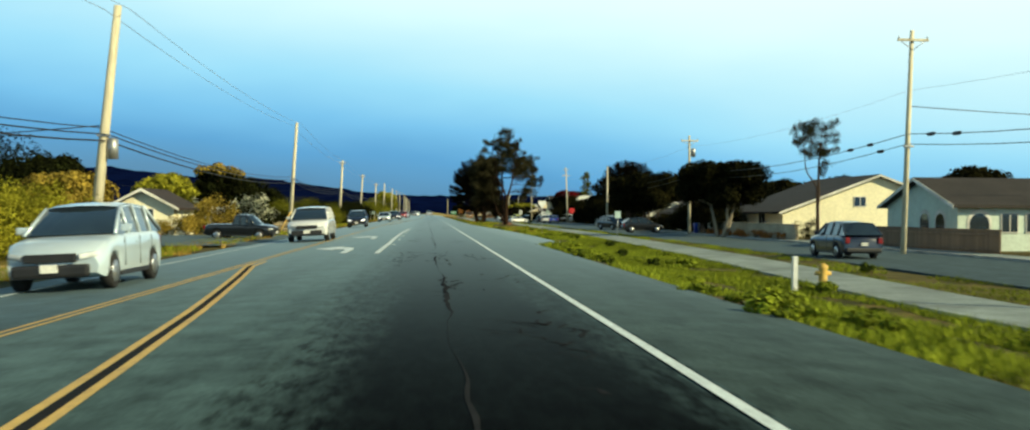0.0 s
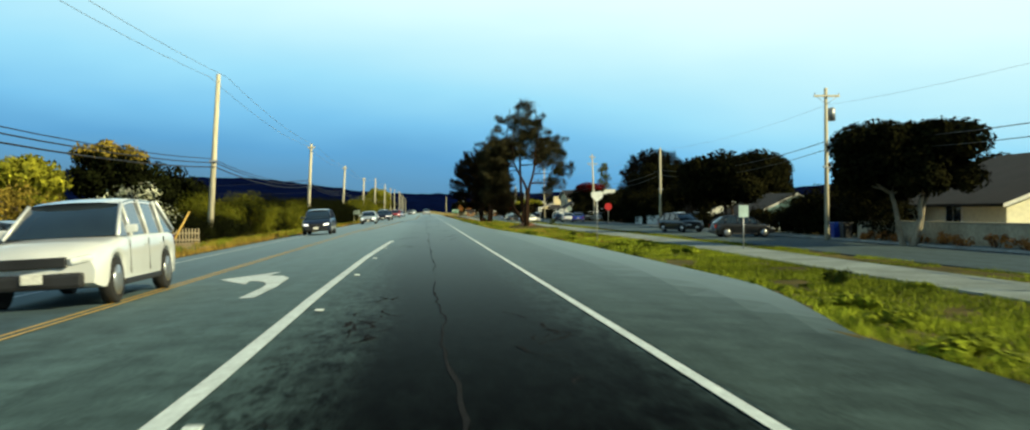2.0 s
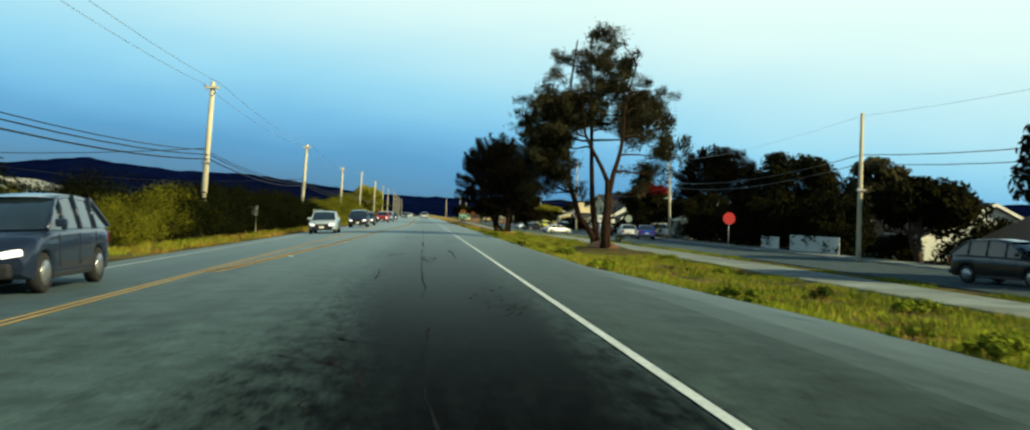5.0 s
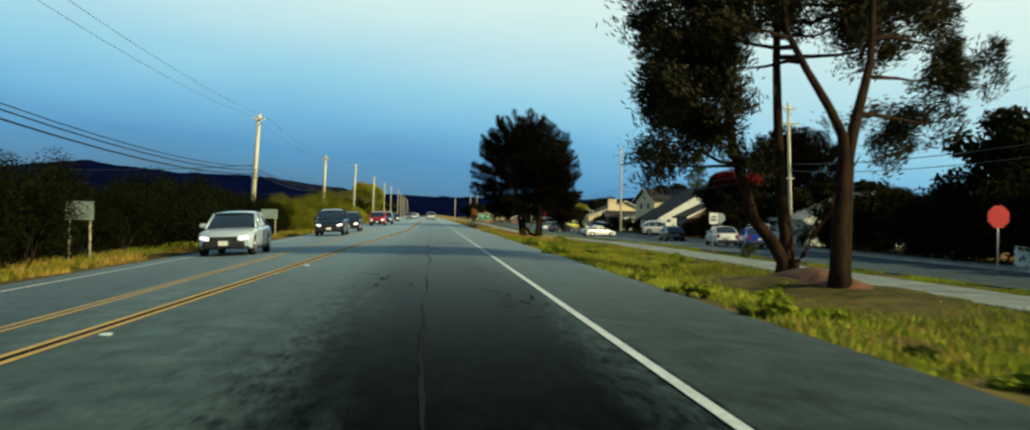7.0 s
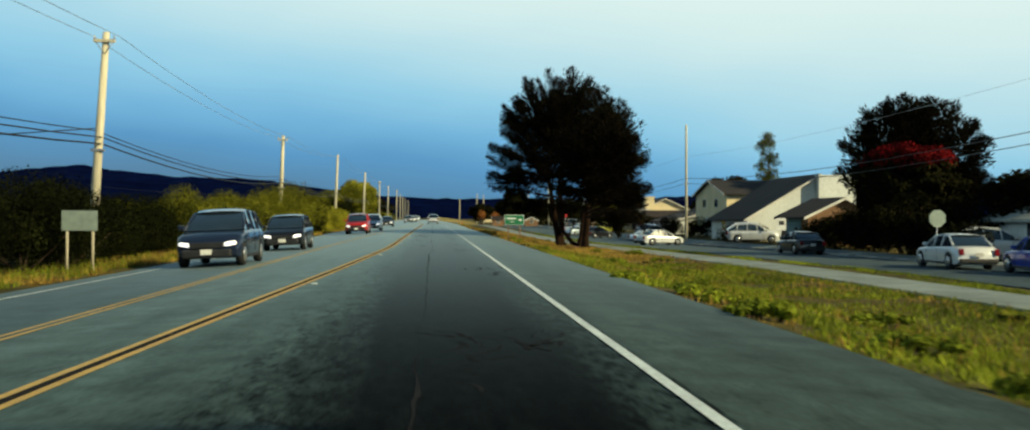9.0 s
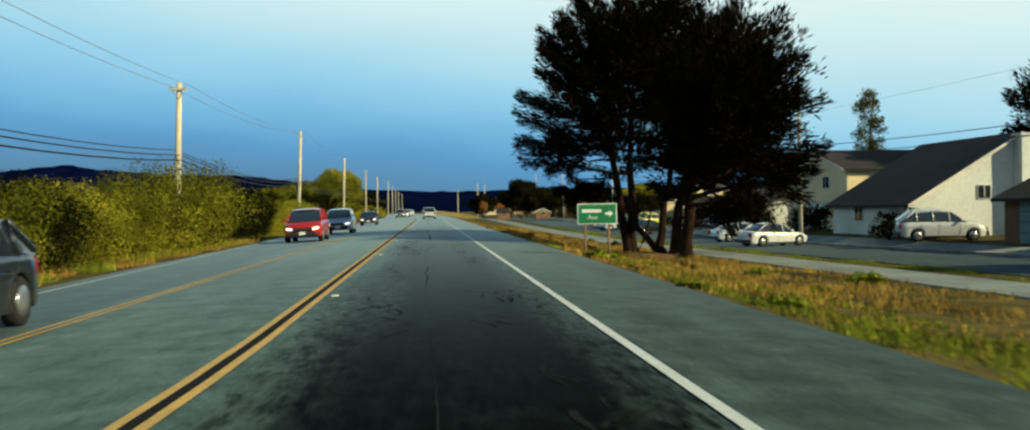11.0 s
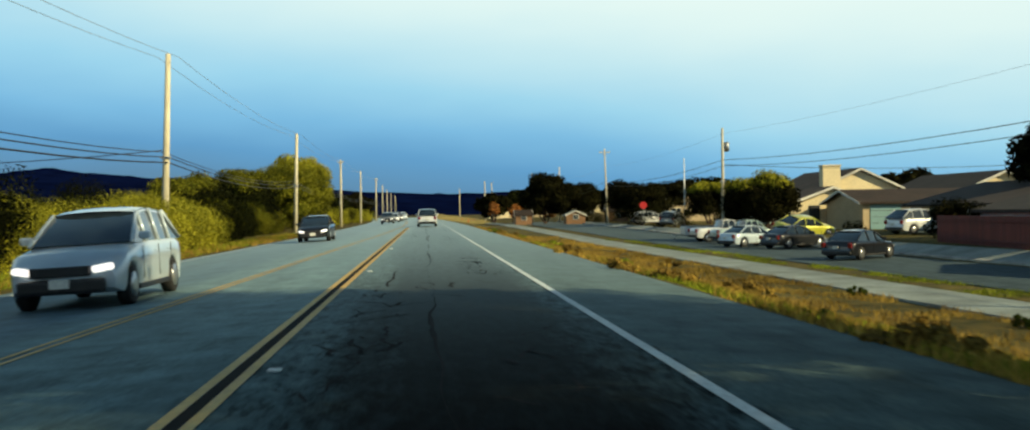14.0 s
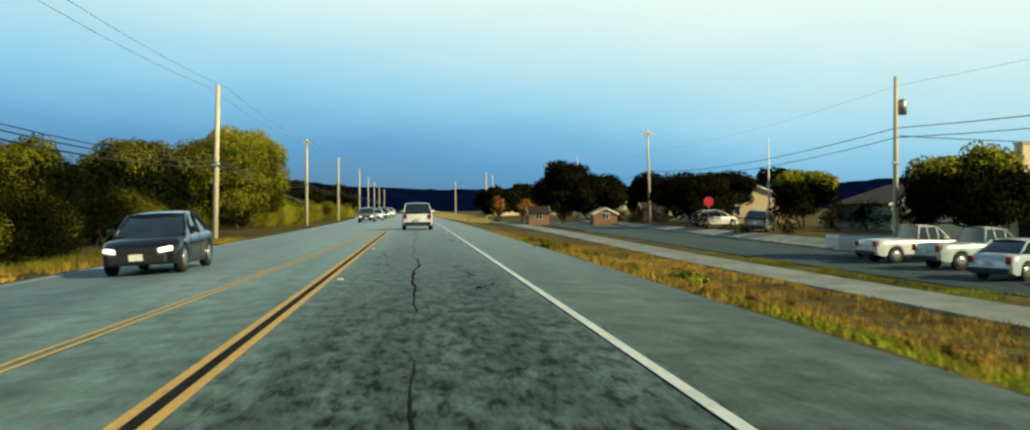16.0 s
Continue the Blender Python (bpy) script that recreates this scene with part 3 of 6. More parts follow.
def grass_bank():
    vs, fs, w = [], [], 9
    ys = span(425, 560, 6)
    for y in ys:
        for c in range(w):
            u = c / (w - 1)
            x = VERGE(y) + 0.4 + u * 9.0
            k = math.sin(math.pi * min(1, (y - 425) / 60) / 2)
            vs.append((x, y, lie(x, y) - 0.05 + k * 0.95 * math.sin(math.pi * min(1, u * 1.6) / 2) + 0.12 * noise.noise((x, y * 0.4, 2))))
    for i in range(len(ys) - 1):
        for c in range(w - 1):
            a = i * w + c
            fs.append((a, a + 1, a + 1 + w, a + w))
    tagged(part("grass_bank", mesh("grass_bank", vs, fs, BANK, True)), "pale dry grass bank where the road bends", "bank", kind="structure")


grass_bank()

# ---------- poles and wires ----------


def pole(x, y, height, lean=0.0, arms=(), label="weathered wooden utility pole", radius=0.17, box_at=None, material=WOOD_POLE, crossarm=True, group="utility poles along the road"):
    """lean: metres by which the top stands to the side of the foot. Returns the points where its wires hang."""
    z, foot = lie(x), lie(x, y) - lie(x) - 0.3
    t = thing("utility_pole", label, "utility pole", pose(x, y, z), group)
    top = Vector((lean, 0, height))
    part("shaft", tube("shaft", [(0, 0, foot), top * 0.5, top], [radius, radius * 0.85, radius * 0.66], material, 12), t)
    hang = {}
    for h, width in arms:
        p = top * (h / height)
        part("crossarm", box("crossarm", (width, 0.10, 0.12), (p.x, -0.16, p.z), WOOD_POLE, 0.012), t, "wooden crossarm")
        for k in (-0.46, 0.46):
            part("insulator", tube("insulator", [(p.x + k * width, -0.16, p.z + 0.06), (p.x + k * width, -0.16, p.z + 0.2)], [0.035, 0.025], STEEL, 8), t)
        part("brace", tube("brace", [(p.x - 0.4 * width, -0.16, p.z - 0.04), (p.x, -0.12, p.z - 0.5)], [0.018, 0.018], STEEL, 6), t)
        part("brace", tube("brace", [(p.x + 0.4 * width, -0.16, p.z - 0.04), (p.x, -0.12, p.z - 0.5)], [0.018, 0.018], STEEL, 6), t)
    part("cable_clamp", box("cable_clamp", (0.5, 0.16, 0.10), (top.x * 0.5, -0.12, height * 0.48), STEEL, 0.01), t)
    if box_at:
        p = top * (box_at / height)
        part("transformer", tube("transformer", [(p.x + 0.36, 0, p.z - 0.4), (p.x + 0.36, 0, p.z + 0.35), (p.x + 0.36, 0, p.z + 0.42)], [0.22, 0.22, 0.08], STEEL, 14), t, "grey steel transformer can")
    return lambda h, side=0.0: Vector((x + lean * h / height + side, y, z + h))


def wire(name, points, sag, r, material, label):
    pts = []
    for a, b in zip(points[:-1], points[1:]):
        for k in range(10):
            u = k / 10
            p = a.lerp(b, u)
            p.z -= sag * 4 * u * (1 - u)
            pts.append(p)
    pts.append(points[-1])
    tagged(part(name, tube(name, pts, [r] * len(pts), material, 5)), label, "cable")


LEFT_POLES = ((-14.0, 0.0, 10.0, 0.6), (-13.0, 40.6, 9.6, 0.95), (-12.9, 96.6, 9.9, 0.62), (-12.3, 142.6, 8.7, 0.45), (-12.85, 193.8, 8.65, 0.5), (-12.4, 239.0, 8.25, 0.25),
              (-12.65, 289.0, 9.65, 0.35), (-12.05, 335.0, 9.3, 0.28), (-12.0, 387.0, 9.55, 0.08), (-12.25, 437, 9.95, 0.1), (-11.6, 486, 10.2, 0.1), (-12.0, 535, 9.8, 0.0), (-12.5, 585, 9.8, 0), (-13.0, 640, 9.8, 0), (-13.0, 700, 9.8, 0))
left_hangs = []
for i, (x, y, h, lean) in enumerate(LEFT_POLES):
    left_hangs.append(pole(x, y, h, lean, arms=((h - 0.35, 0.8),) if i in (0, 3, 4, 5, 8, 10) else (), box_at=4.1 if i == 1 else None, radius=0.22 if i == 1 else 0.19))
right_hangs = []
for i, (x, y, h, lean) in enumerate(((25.2, 12, 10, 0), (23.65, 49.8, 11.2, 0.4), (24.3, 95.0, 9.25, -0.05), (24.4, 140.3, 8.35, 0.0), (25.65, 190, 10.35, -0.4), (25.5, 255.5, 11.4, -0.1),
                                     (25.0, 323.0, 8.7, 0.05), (26.2, 385, 10.75, -0.3), (26.5, 440, 10.5, 0))):
    right_hangs.append(pole(x, y, h, lean, arms=((h - 0.5, 1.6),) if i in (1, 2, 7) else ((h - 0.45, 0.9), (h - 1.5, 1.5)) if i == 4 else (), box_at=h - 1.6 if i in (2, 6) else None, radius=0.15, label="weathered wooden utility pole beside the houses", group="utility poles by the houses"))
pole(31.3, 360.5, 8.05, 0, label="slim white lamp post", radius=0.09, material=SIGN_WHITE, group="")
for x, y, h in ((13.5, 470, 9), (17, 500, 9.5), (9.5, 520, 8.5), (20, 430, 9)):
    pole(x, y, h, 0, label="distant wooden utility pole", group="distant poles")
for h, r, s, sag in ((4.4, 0.032, 0.1, 0.6), (4.65, 0.026, 0.1, 0.58), (4.9, 0.02, -0.15, 0.58)):
    wire("telephone_cable", [f(h, s) for f in left_hangs], sag, r, DARK_WIRE, "black sagging telephone cable strung between poles")
for s in (-0.5, 0.5):
    wire("power_line", [f(LEFT_POLES[i][2] - 0.15, s) for i, f in enumerate(left_hangs)], 0.5, 0.012, PALE_WIRE, "thin pale power line strung between pole tops")
for h, r, sag in ((6.0, 0.022, 0.7), (5.5, 0.020, 0.75)):
    wire("telephone_cable", [f(h) for f in right_hangs], sag, r, DARK_WIRE, "black sagging telephone cable beside the houses")
wire("power_line", [f(8.2) for f in right_hangs], 0.5, 0.007, PALE_WIRE, "thin pale power line beside the houses")
for y, i in ((45, 1), (145, 3), (194, 4), (290, 6)):
    wire("service_drop", [left_hangs[i](5.0), Vector((-45, y + 2, 5.0))], 0.8, 0.022, DARK_WIRE, "black service cable leaving a pole")
wire("service_drop", [right_hangs[1](7.4), Vector((60, 50, 6.8))], 0.6, 0.022, DARK_WIRE, "black service cable leaving a pole")
wire("service_drop", [right_hangs[6](5.6), Vector((60, 320, 5.0))], 0.6, 0.022, DARK_WIRE, "black service cable leaving a pole")


def splice(a, b, sag, u):
    """A black splice case clamped on a sagging cable."""
    p = a + (b - a) * u - Vector((0, 0, 4 * sag * u * (1 - u)))
    d = (b - a).normalized() * 0.34
    tagged(part("cable_splice", tube("cable_splice", [p - d, p - d * 0.8, p + d * 0.8, p + d], [0.03, 0.09, 0.09, 0.03], DARK_WIRE, 8)), "black splice case clamped on a telephone cable", "cable splice", group="cable splices")


for h, sag, u in ((6.0, 0.7, 0.10), (6.0, 0.7, 0.16), (5.5, 0.75, 0.07)):
    splice(right_hangs[1](h), right_hangs[2](h), sag, u)
for h, sag, u in ((6.0, 0.7, 0.94), (6.0, 0.7, 0.88)):
    splice(right_hangs[0](h), right_hangs[1](h), sag, u)

# ---------- trees and bushes ----------


def leaf_cloud(rng, clumps, per, size, flat=0.5, droop=0.0, stretch=1.0, slim=0.38):
    """Leaf quads in ragged clumps: clumps are (centre, radius, out-direction)."""
    outs = []
    for c, r, d in clumps:
        n = int(per * max(0.4, r) ** 2)
        u = rng.normal(size=(n, 3))
        u /= np.linalg.norm(u, axis=1)[:, None]
        rad = r * (0.35 + 0.75 * rng.rand(n, 1) ** 0.6)
        p = u * rad
        d = np.array(d, float)
        ln = np.linalg.norm(d)
        if ln > 1e-6 and stretch != 1.0:
            d = d / ln
            p += (p @ d)[:, None] * d * (stretch - 1)
        p[:, 2] *= flat
        p[:, 2] -= droop * (p[:, 0] ** 2 + p[:, 1] ** 2) / max(r, 0.1)
        face = u + 0.45 * rng.normal(size=(n, 3)) + (0, 0, 0.15)
        a = np.cross(face, rng.normal(size=(n, 3)))
        a /= np.linalg.norm(a, axis=1)[:, None] + 1e-9
        b = np.cross(face, a)
        b /= np.linalg.norm(b, axis=1)[:, None] + 1e-9
        s = size * (0.55 + 0.9 * rng.rand(n, 1))
        q = p + np.array(c)
        outs.append(np.stack([q - a * s, q - b * s * slim, q + a * s, q + b * s * slim], 1))
    return np.concatenate(outs)


def limbs(rng, t, stems, material, name="limb"):
    for pts, r0, r1 in stems:
        n = len(pts)
        part(name, tube(name, pts, [r0 + (r1 - r0) * i / (n - 1) for i in range(n)], material, 7), t)


def bent(rng, a, b, n=5, wob=0.12):
    a, b = np.array(a, float), np.array(b, float)
    ln = np.linalg.norm(b - a)
    out = []
    for i in range(n):
        u = i / (n - 1)
        p = a + (b - a) * u
        if 0 < i < n - 1:
            p = p + rng.normal(size=3) * wob * ln * 0.18
        out.append(tuple(p))
    return out


def shrub(seed, name, label, radius, height, foliage, count=16, per=300, leaf=0.10, m=None, group="", category="bush", tip=None):
    rng = np.random.RandomState(seed)
    t = thing(name, label, category, m if m is not None else pose(0, 0, 0), group)
    made = []
    for i in range(count):
        ang, rr = rng.rand() * 2 * math.pi, math.sqrt(rng.rand()) * radius * 0.8
        z = height * (0.16 + 0.74 * rng.rand() * (1 - 0.5 * (rr / radius) ** 2))
        c = np.array([math.cos(ang) * rr, math.sin(ang) * rr, z])
        made.append((c, rng.uniform(0.32, 0.55) * min(radius, height) * 0.8, c * np.array([1, 1, 0.4])))
    limbs(rng, t, [(bent(rng, (rng.normal() * 0.1, rng.normal() * 0.1, -0.15), c * 0.9, 4), 0.04, 0.012) for c, _, _ in made[:5]], BARK, "stem")
    part("foliage", quads("foliage", leaf_cloud(rng, made, per, leaf, 0.85), foliage), t)
    if tip:
        part("blossom", quads("blossom", leaf_cloud(rng, [(c + np.array([0, 0, 0.15]), r * 1.05, d) for c, r, d in made if c[2] > 0.45 * height], per * 0.7, leaf * 1.2, 0.8), tip), t, "pale flower heads")
    return t


def broad_tree(seed, label, at, height, radius, foliage, crown_from=0.4, trunks=3, count=34, per=240, leaf=0.13, bark=PALE_BARK, name="broadleaf_tree", flat=0.7, top_flat=False, cap=None):
    """A spreading tree: leaning stems that fork into a broad dense crown. cap: leaf colour that paints sunlight over
    the top.
    """
    rng = np.random.RandomState(seed)
    x, y = at
    t = thing(name, label, "tree", pose(x, y, lie(x, y)))
    made = []
    base = height * crown_from
    for i in range(count + 14):
        ang, rr = rng.rand() * 2 * math.pi, math.sqrt(rng.rand()) * radius * 0.82
        dome = math.sqrt(max(0, 1 - (rr / radius) ** (6 if top_flat else 2.4)))
        z = base + (height - base) * (0.10 + 0.74 * dome * rng.rand() ** 0.6)
        c = np.array([math.cos(ang) * rr, math.sin(ang) * rr, z])
        made.append((c, rng.uniform(0.22, 0.36) * radius, c - np.array([0, 0, base])))
    forks = []
    for k in range(trunks):
        a = rng.rand() * 6.28
        foot = np.array([math.cos(a) * 0.25, math.sin(a) * 0.25, -0.25])
        fork = np.array([math.cos(a) * radius * 0.3, math.sin(a) * radius * 0.3, base * 1.05])
        part("trunk", tube("trunk", bent(rng, foot, fork, 6), [0.20, 0.17, 0.15, 0.13, 0.12, 0.10], bark, 8), t)
        forks.append(fork)
    limbs(rng, t, [(bent(rng, forks[i % trunks], c, 5), 0.085, 0.02) for i, (c, _, _) in enumerate(made[:16])], bark)
    part("crown", quads("crown", leaf_cloud(rng, made, per * 1.25, leaf * 1.15, flat, slim=0.5), foliage), t)
    # sunlight on the crown top is painted as a layer of brighter leaves
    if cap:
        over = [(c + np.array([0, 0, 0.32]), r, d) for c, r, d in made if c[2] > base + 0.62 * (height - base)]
        part("crown_top", quads("crown_top", leaf_cloud(rng, over, per * 2.0, leaf * 1.1, flat, slim=0.5), cap), t, "leaves in a sunlit colour over the top of the crown")
    return t


def sprays(rng, tips, per, blade, width, thick=0.16, fan=0.55):
    """Blades in fans along twigs. tips: (end, way, length, spread)."""
    outs = []
    for end, way, length, spread in tips:
        n = int(per * rng.uniform(0.7, 1.3))
        d = np.array(way, float)
        d /= np.linalg.norm(d)
        side = np.cross(d, (0.15, 0.1, 1.0))
        side /= np.linalg.norm(side) + 1e-9
        top = np.cross(side, d)
        along = rng.rand(n, 1) ** 0.8
        lat = rng.normal(size=(n, 1)) * spread * 0.5 * np.sin(np.pi * (0.12 + 0.83 * along)) ** 0.8
        p = np.array(end) - d * length * (1 - along) + side * lat + top * rng.normal(size=(n, 1)) * thick - np.array((0, 0, 0.10)) * (1 - along)
        a = d + side * np.sign(lat) * fan * rng.rand(n, 1) + rng.normal(size=(n, 3)) * 0.28
        a /= np.linalg.norm(a, axis=1)[:, None]
        b = np.cross(a, top + 0.7 * rng.normal(size=(n, 3)))
        b /= np.linalg.norm(b, axis=1)[:, None] + 1e-9
        k = blade * (0.6 + 0.8 * rng.rand(n, 1))
        outs.append(np.stack([p, p + a * k * 0.45 - b * width, p + a * k, p + a * k * 0.45 + b * width], 1))
    return np.concatenate(outs)


def conifer(seed, name, label, at, trunks, tips, foliage, per, blade, width, thick=0.16, lift=0.0, each=3, bark=BARK, fan=0.55):
    """Trunks, limbs that run out to the fans of foliage, and the fans. tips: (end, way, length, spread)."""
    rng = np.random.RandomState(seed)
    x, y = at
    t = thing(name, label, "tree", pose(x, y, lie(x, y) + lift))
    stems = []
    for way, r in trunks:
        way = np.array(way, float)
        at_ = np.linspace(0, len(way) - 1, 10)
        pts = np.stack([np.interp(at_, np.arange(len(way)), way[:, c]) for c in range(3)], 1)
        pts[1:-1] += rng.normal(size=(8, 3)) * 0.04
        dx, dy = pts[0][:2]
        part("trunk", tube("trunk", [(dx, dy, -0.45), (dx, dy, 0.22)] + [tuple(q) for q in pts[1:]], [r * 1.55, r * 1.12] + [r * (1 - 0.82 * i / 9) for i in range(1, 10)], bark, 10), t)
        stems.append(pts)
    tall = [q for q in stems if q[-1][2] > 5.0]
    branch = []
    for end, way, length, _ in tips[::each]:
        end = np.array(end, float)
        s = min(tall, key=lambda q: np.hypot(*(np.array([np.interp(end[2] - 0.6, q[:, 2], q[:, c]) for c in (0, 1)]) - end[:2])))
        far = np.hypot(*(end[:2] - s[4][:2]))
        z = max(1.2, min(end[2] - 0.12 * far, s[-1][2] - 0.2))
        root = [np.interp(z, s[:, 2], s[:, c]) for c in range(3)]
        branch.append((bent(rng, root, end - np.array(way) * length * 0.4, 5, 0.14), 0.035 + 0.012 * far, 0.012))
    limbs(rng, t, branch, bark)
    part("crown", quads("crown", sprays(rng, tips, per, blade, width, thick, fan), foliage), t, "ragged dark foliage in fans")
    return t


def cone_tips(seed, widths, zone, count, middle, depth, length, spread, clear=None, pad=1):
    """Ends of the fans in a crown whose half-width at each height is given. clear: a stretch of the half-width, from -1 to 1, with no foliage. pad: fans that make one clump."""
    rng = np.random.RandomState(seed)
    hs, ws = zip(*widths)
    out = []
    while len(out) < count:
        z = rng.uniform(*zone)
        w = float(np.interp(z, hs, ws))
        a, q = rng.rand() * 2 * math.pi, math.sqrt(rng.uniform(0.12, 1.0))
        dx, dy = math.cos(a) * q, math.sin(a) * q
        if rng.rand() > w / max(ws) + 0.15 or (clear and clear[0] < dx < clear[1]):
            continue
        way = np.array([dx, dy * 0.8, rng.uniform(0.05, 0.55)])
        for k in range(pad):
            off = np.zeros(3) if k == 0 else rng.normal(size=3) * (0.45, 0.45, 0.22)
            turn = way + (0 if k == 0 else 0.55) * rng.normal(size=3)
            out.append(((middle[0] + dx * w + off[0], middle[1] + dy * w * depth + off[1], z + off[2]), turn / np.linalg.norm(turn), rng.uniform(0.7, 1.3) * length, rng.uniform(0.7, 1.3) * spread))
    return out[:count]


def dome_tips(seed, centre, radii, count, length, spread, low=-0.45, shell=0.5):
    """Ends of the fans through a broad dome, its foliage thickest towards the outside."""
    rng = np.random.RandomState(seed)
    out = []
    for _ in range(count):
        a, up = rng.rand() * 2 * math.pi, rng.uniform(low, 1.0)
        q = shell + (1 - shell) * rng.rand() ** 0.55
        flat = math.sqrt(max(0.0, 1 - up * up))
        d = np.array([math.cos(a) * flat, math.sin(a) * flat, up])
        end = np.array(centre) + d * np.array(radii) * q * rng.uniform(0.94, 1.03)
        way = d * (1, 1, 0.8) + (0, 0, 0.32)
        out.append((tuple(end), way / np.linalg.norm(way), rng.uniform(0.75, 1.3) * length, rng.uniform(0.7, 1.3) * spread))
    return out


# the pines by the path
pine_shape = ((2.6, 2.4), (4.0, 4.4), (6.0, 5.3), (8.5, 4.4), (11.0, 2.8), (13.6, 0.7))
conifer(11, "pine_tree", "tall open pine with several leaning trunks on a low mound", (10.7, 147.0),
        ((((0.1, 2.0, 0.1), (-0.9, 2.0, 1.7), (-1.7, 2.1, 4.2), (-1.8, 2.2, 8.5), (-1.3, 2.2, 12.8)), 0.22), (((0.2, 2.0, 0.1), (-0.1, 2.0, 3.0), (-0.3, 2.1, 8.0), (-0.4, 2.1, 13.4)), 0.22),
         (((0.0, -2.5, 0.1), (0.05, -2.5, 2.6), (0.1, -2.4, 4.0), (-1.2, -1.8, 6.3), (-1.4, -1.0, 9.0)), 0.23), (((0.1, -2.45, 0.1), (0.2, -2.4, 3.6), (0.9, -2.2, 5.2), (1.0, -1.8, 7.5), (1.9, -1.2, 11.0)), 0.2),
         (((0.35, 1.7, 0.1), (1.0, 1.3, 1.4), (1.9, 0.8, 3.4)), 0.09)),
        cone_tips(13, ((2.8, 1.5), (4.2, 2.5), (7.0, 2.3), (9.0, 1.8)), (2.9, 8.2), 90, (-3.2, 1.7), 0.75, 0.95, 0.85, pad=6)
        + cone_tips(11, pine_shape, (3.6, 6.8), 114, (0.0, 0.8), 0.62, 1.05, 0.7, (-0.42, 0.66), 3) + cone_tips(15, pine_shape, (6.8, 9.4), 126, (0.0, 0.8), 0.62, 1.05, 0.7, (-0.28, 0.34), 3) + cone_tips(12, pine_shape, (7.6, 13.5), 190, (0.0, 0.8), 0.62, 0.95, 0.7, pad=3),
        PINE, 230, 0.23, 0.024, 0.15, 0.56, 11, bark=DARK_BARK, fan=0.8)
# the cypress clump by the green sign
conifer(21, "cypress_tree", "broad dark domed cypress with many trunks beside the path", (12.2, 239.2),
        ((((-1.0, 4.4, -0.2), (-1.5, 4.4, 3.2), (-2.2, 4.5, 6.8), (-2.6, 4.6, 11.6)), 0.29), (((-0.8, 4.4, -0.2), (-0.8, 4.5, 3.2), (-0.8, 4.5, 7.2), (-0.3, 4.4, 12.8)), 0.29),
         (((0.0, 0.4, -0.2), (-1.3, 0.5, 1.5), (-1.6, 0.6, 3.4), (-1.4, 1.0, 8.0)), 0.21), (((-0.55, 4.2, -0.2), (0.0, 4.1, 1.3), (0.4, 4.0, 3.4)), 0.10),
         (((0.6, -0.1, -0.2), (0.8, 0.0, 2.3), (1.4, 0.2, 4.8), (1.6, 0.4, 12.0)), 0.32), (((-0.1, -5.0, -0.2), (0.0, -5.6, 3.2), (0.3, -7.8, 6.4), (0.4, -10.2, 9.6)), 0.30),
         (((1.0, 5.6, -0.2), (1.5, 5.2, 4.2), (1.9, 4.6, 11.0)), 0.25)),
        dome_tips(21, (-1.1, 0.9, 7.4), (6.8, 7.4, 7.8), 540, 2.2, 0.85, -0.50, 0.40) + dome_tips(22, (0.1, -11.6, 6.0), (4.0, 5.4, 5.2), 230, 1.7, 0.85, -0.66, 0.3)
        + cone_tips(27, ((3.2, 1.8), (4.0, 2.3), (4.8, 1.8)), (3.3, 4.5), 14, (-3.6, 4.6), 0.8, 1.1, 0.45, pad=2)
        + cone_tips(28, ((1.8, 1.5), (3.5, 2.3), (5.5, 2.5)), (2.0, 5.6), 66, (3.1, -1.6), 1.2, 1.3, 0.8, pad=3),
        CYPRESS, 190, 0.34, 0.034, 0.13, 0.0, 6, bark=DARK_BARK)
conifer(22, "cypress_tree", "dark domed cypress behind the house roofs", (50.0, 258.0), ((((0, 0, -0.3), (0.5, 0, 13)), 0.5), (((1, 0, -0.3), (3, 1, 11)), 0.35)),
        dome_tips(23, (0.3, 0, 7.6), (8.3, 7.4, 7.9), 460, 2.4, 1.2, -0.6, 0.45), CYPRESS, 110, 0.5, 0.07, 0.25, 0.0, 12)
conifer(23, "pine_tree", "thin flat-topped pine behind a garden wall", (30.7, 79.6), ((((0, 0, -0.3), (0.05, 0, 4.0), (0.35, 0, 8.6)), 0.17), (((0.0, 0, -0.3), (-0.1, 0, 4.0), (-0.9, 0.2, 5.6), (-1.1, 0.2, 8.0)), 0.10)),
        cone_tips(24, ((6.6, 1.2), (7.8, 2.4), (9.3, 1.9)), (6.8, 9.3), 46, (-0.1, 0.0), 0.9, 0.8, 0.6) + cone_tips(25, ((5.0, 0.8), (6.4, 1.0)), (5.2, 6.2), 4, (0.9, 0.0), 0.6, 0.6, 0.5), PINE, 220, 0.17, 0.022, 0.14, 0.0, 2)
conifer(24, "cypress_tree", "slender leaning cypress far behind the houses", (43.4, 286.0), ((((0, 0, -0.3), (0.8, 0, 12.6)), 0.2),),
        cone_tips(26, ((3.0, 1.0), (7.0, 1.9), (12.0, 1.5), (13.4, 0.8)), (3.5, 13.2), 70, (0.4, 0.0), 0.9, 1.1, 0.7), OLIVE, 120, 0.3, 0.045, 0.2, 0.0, 4)


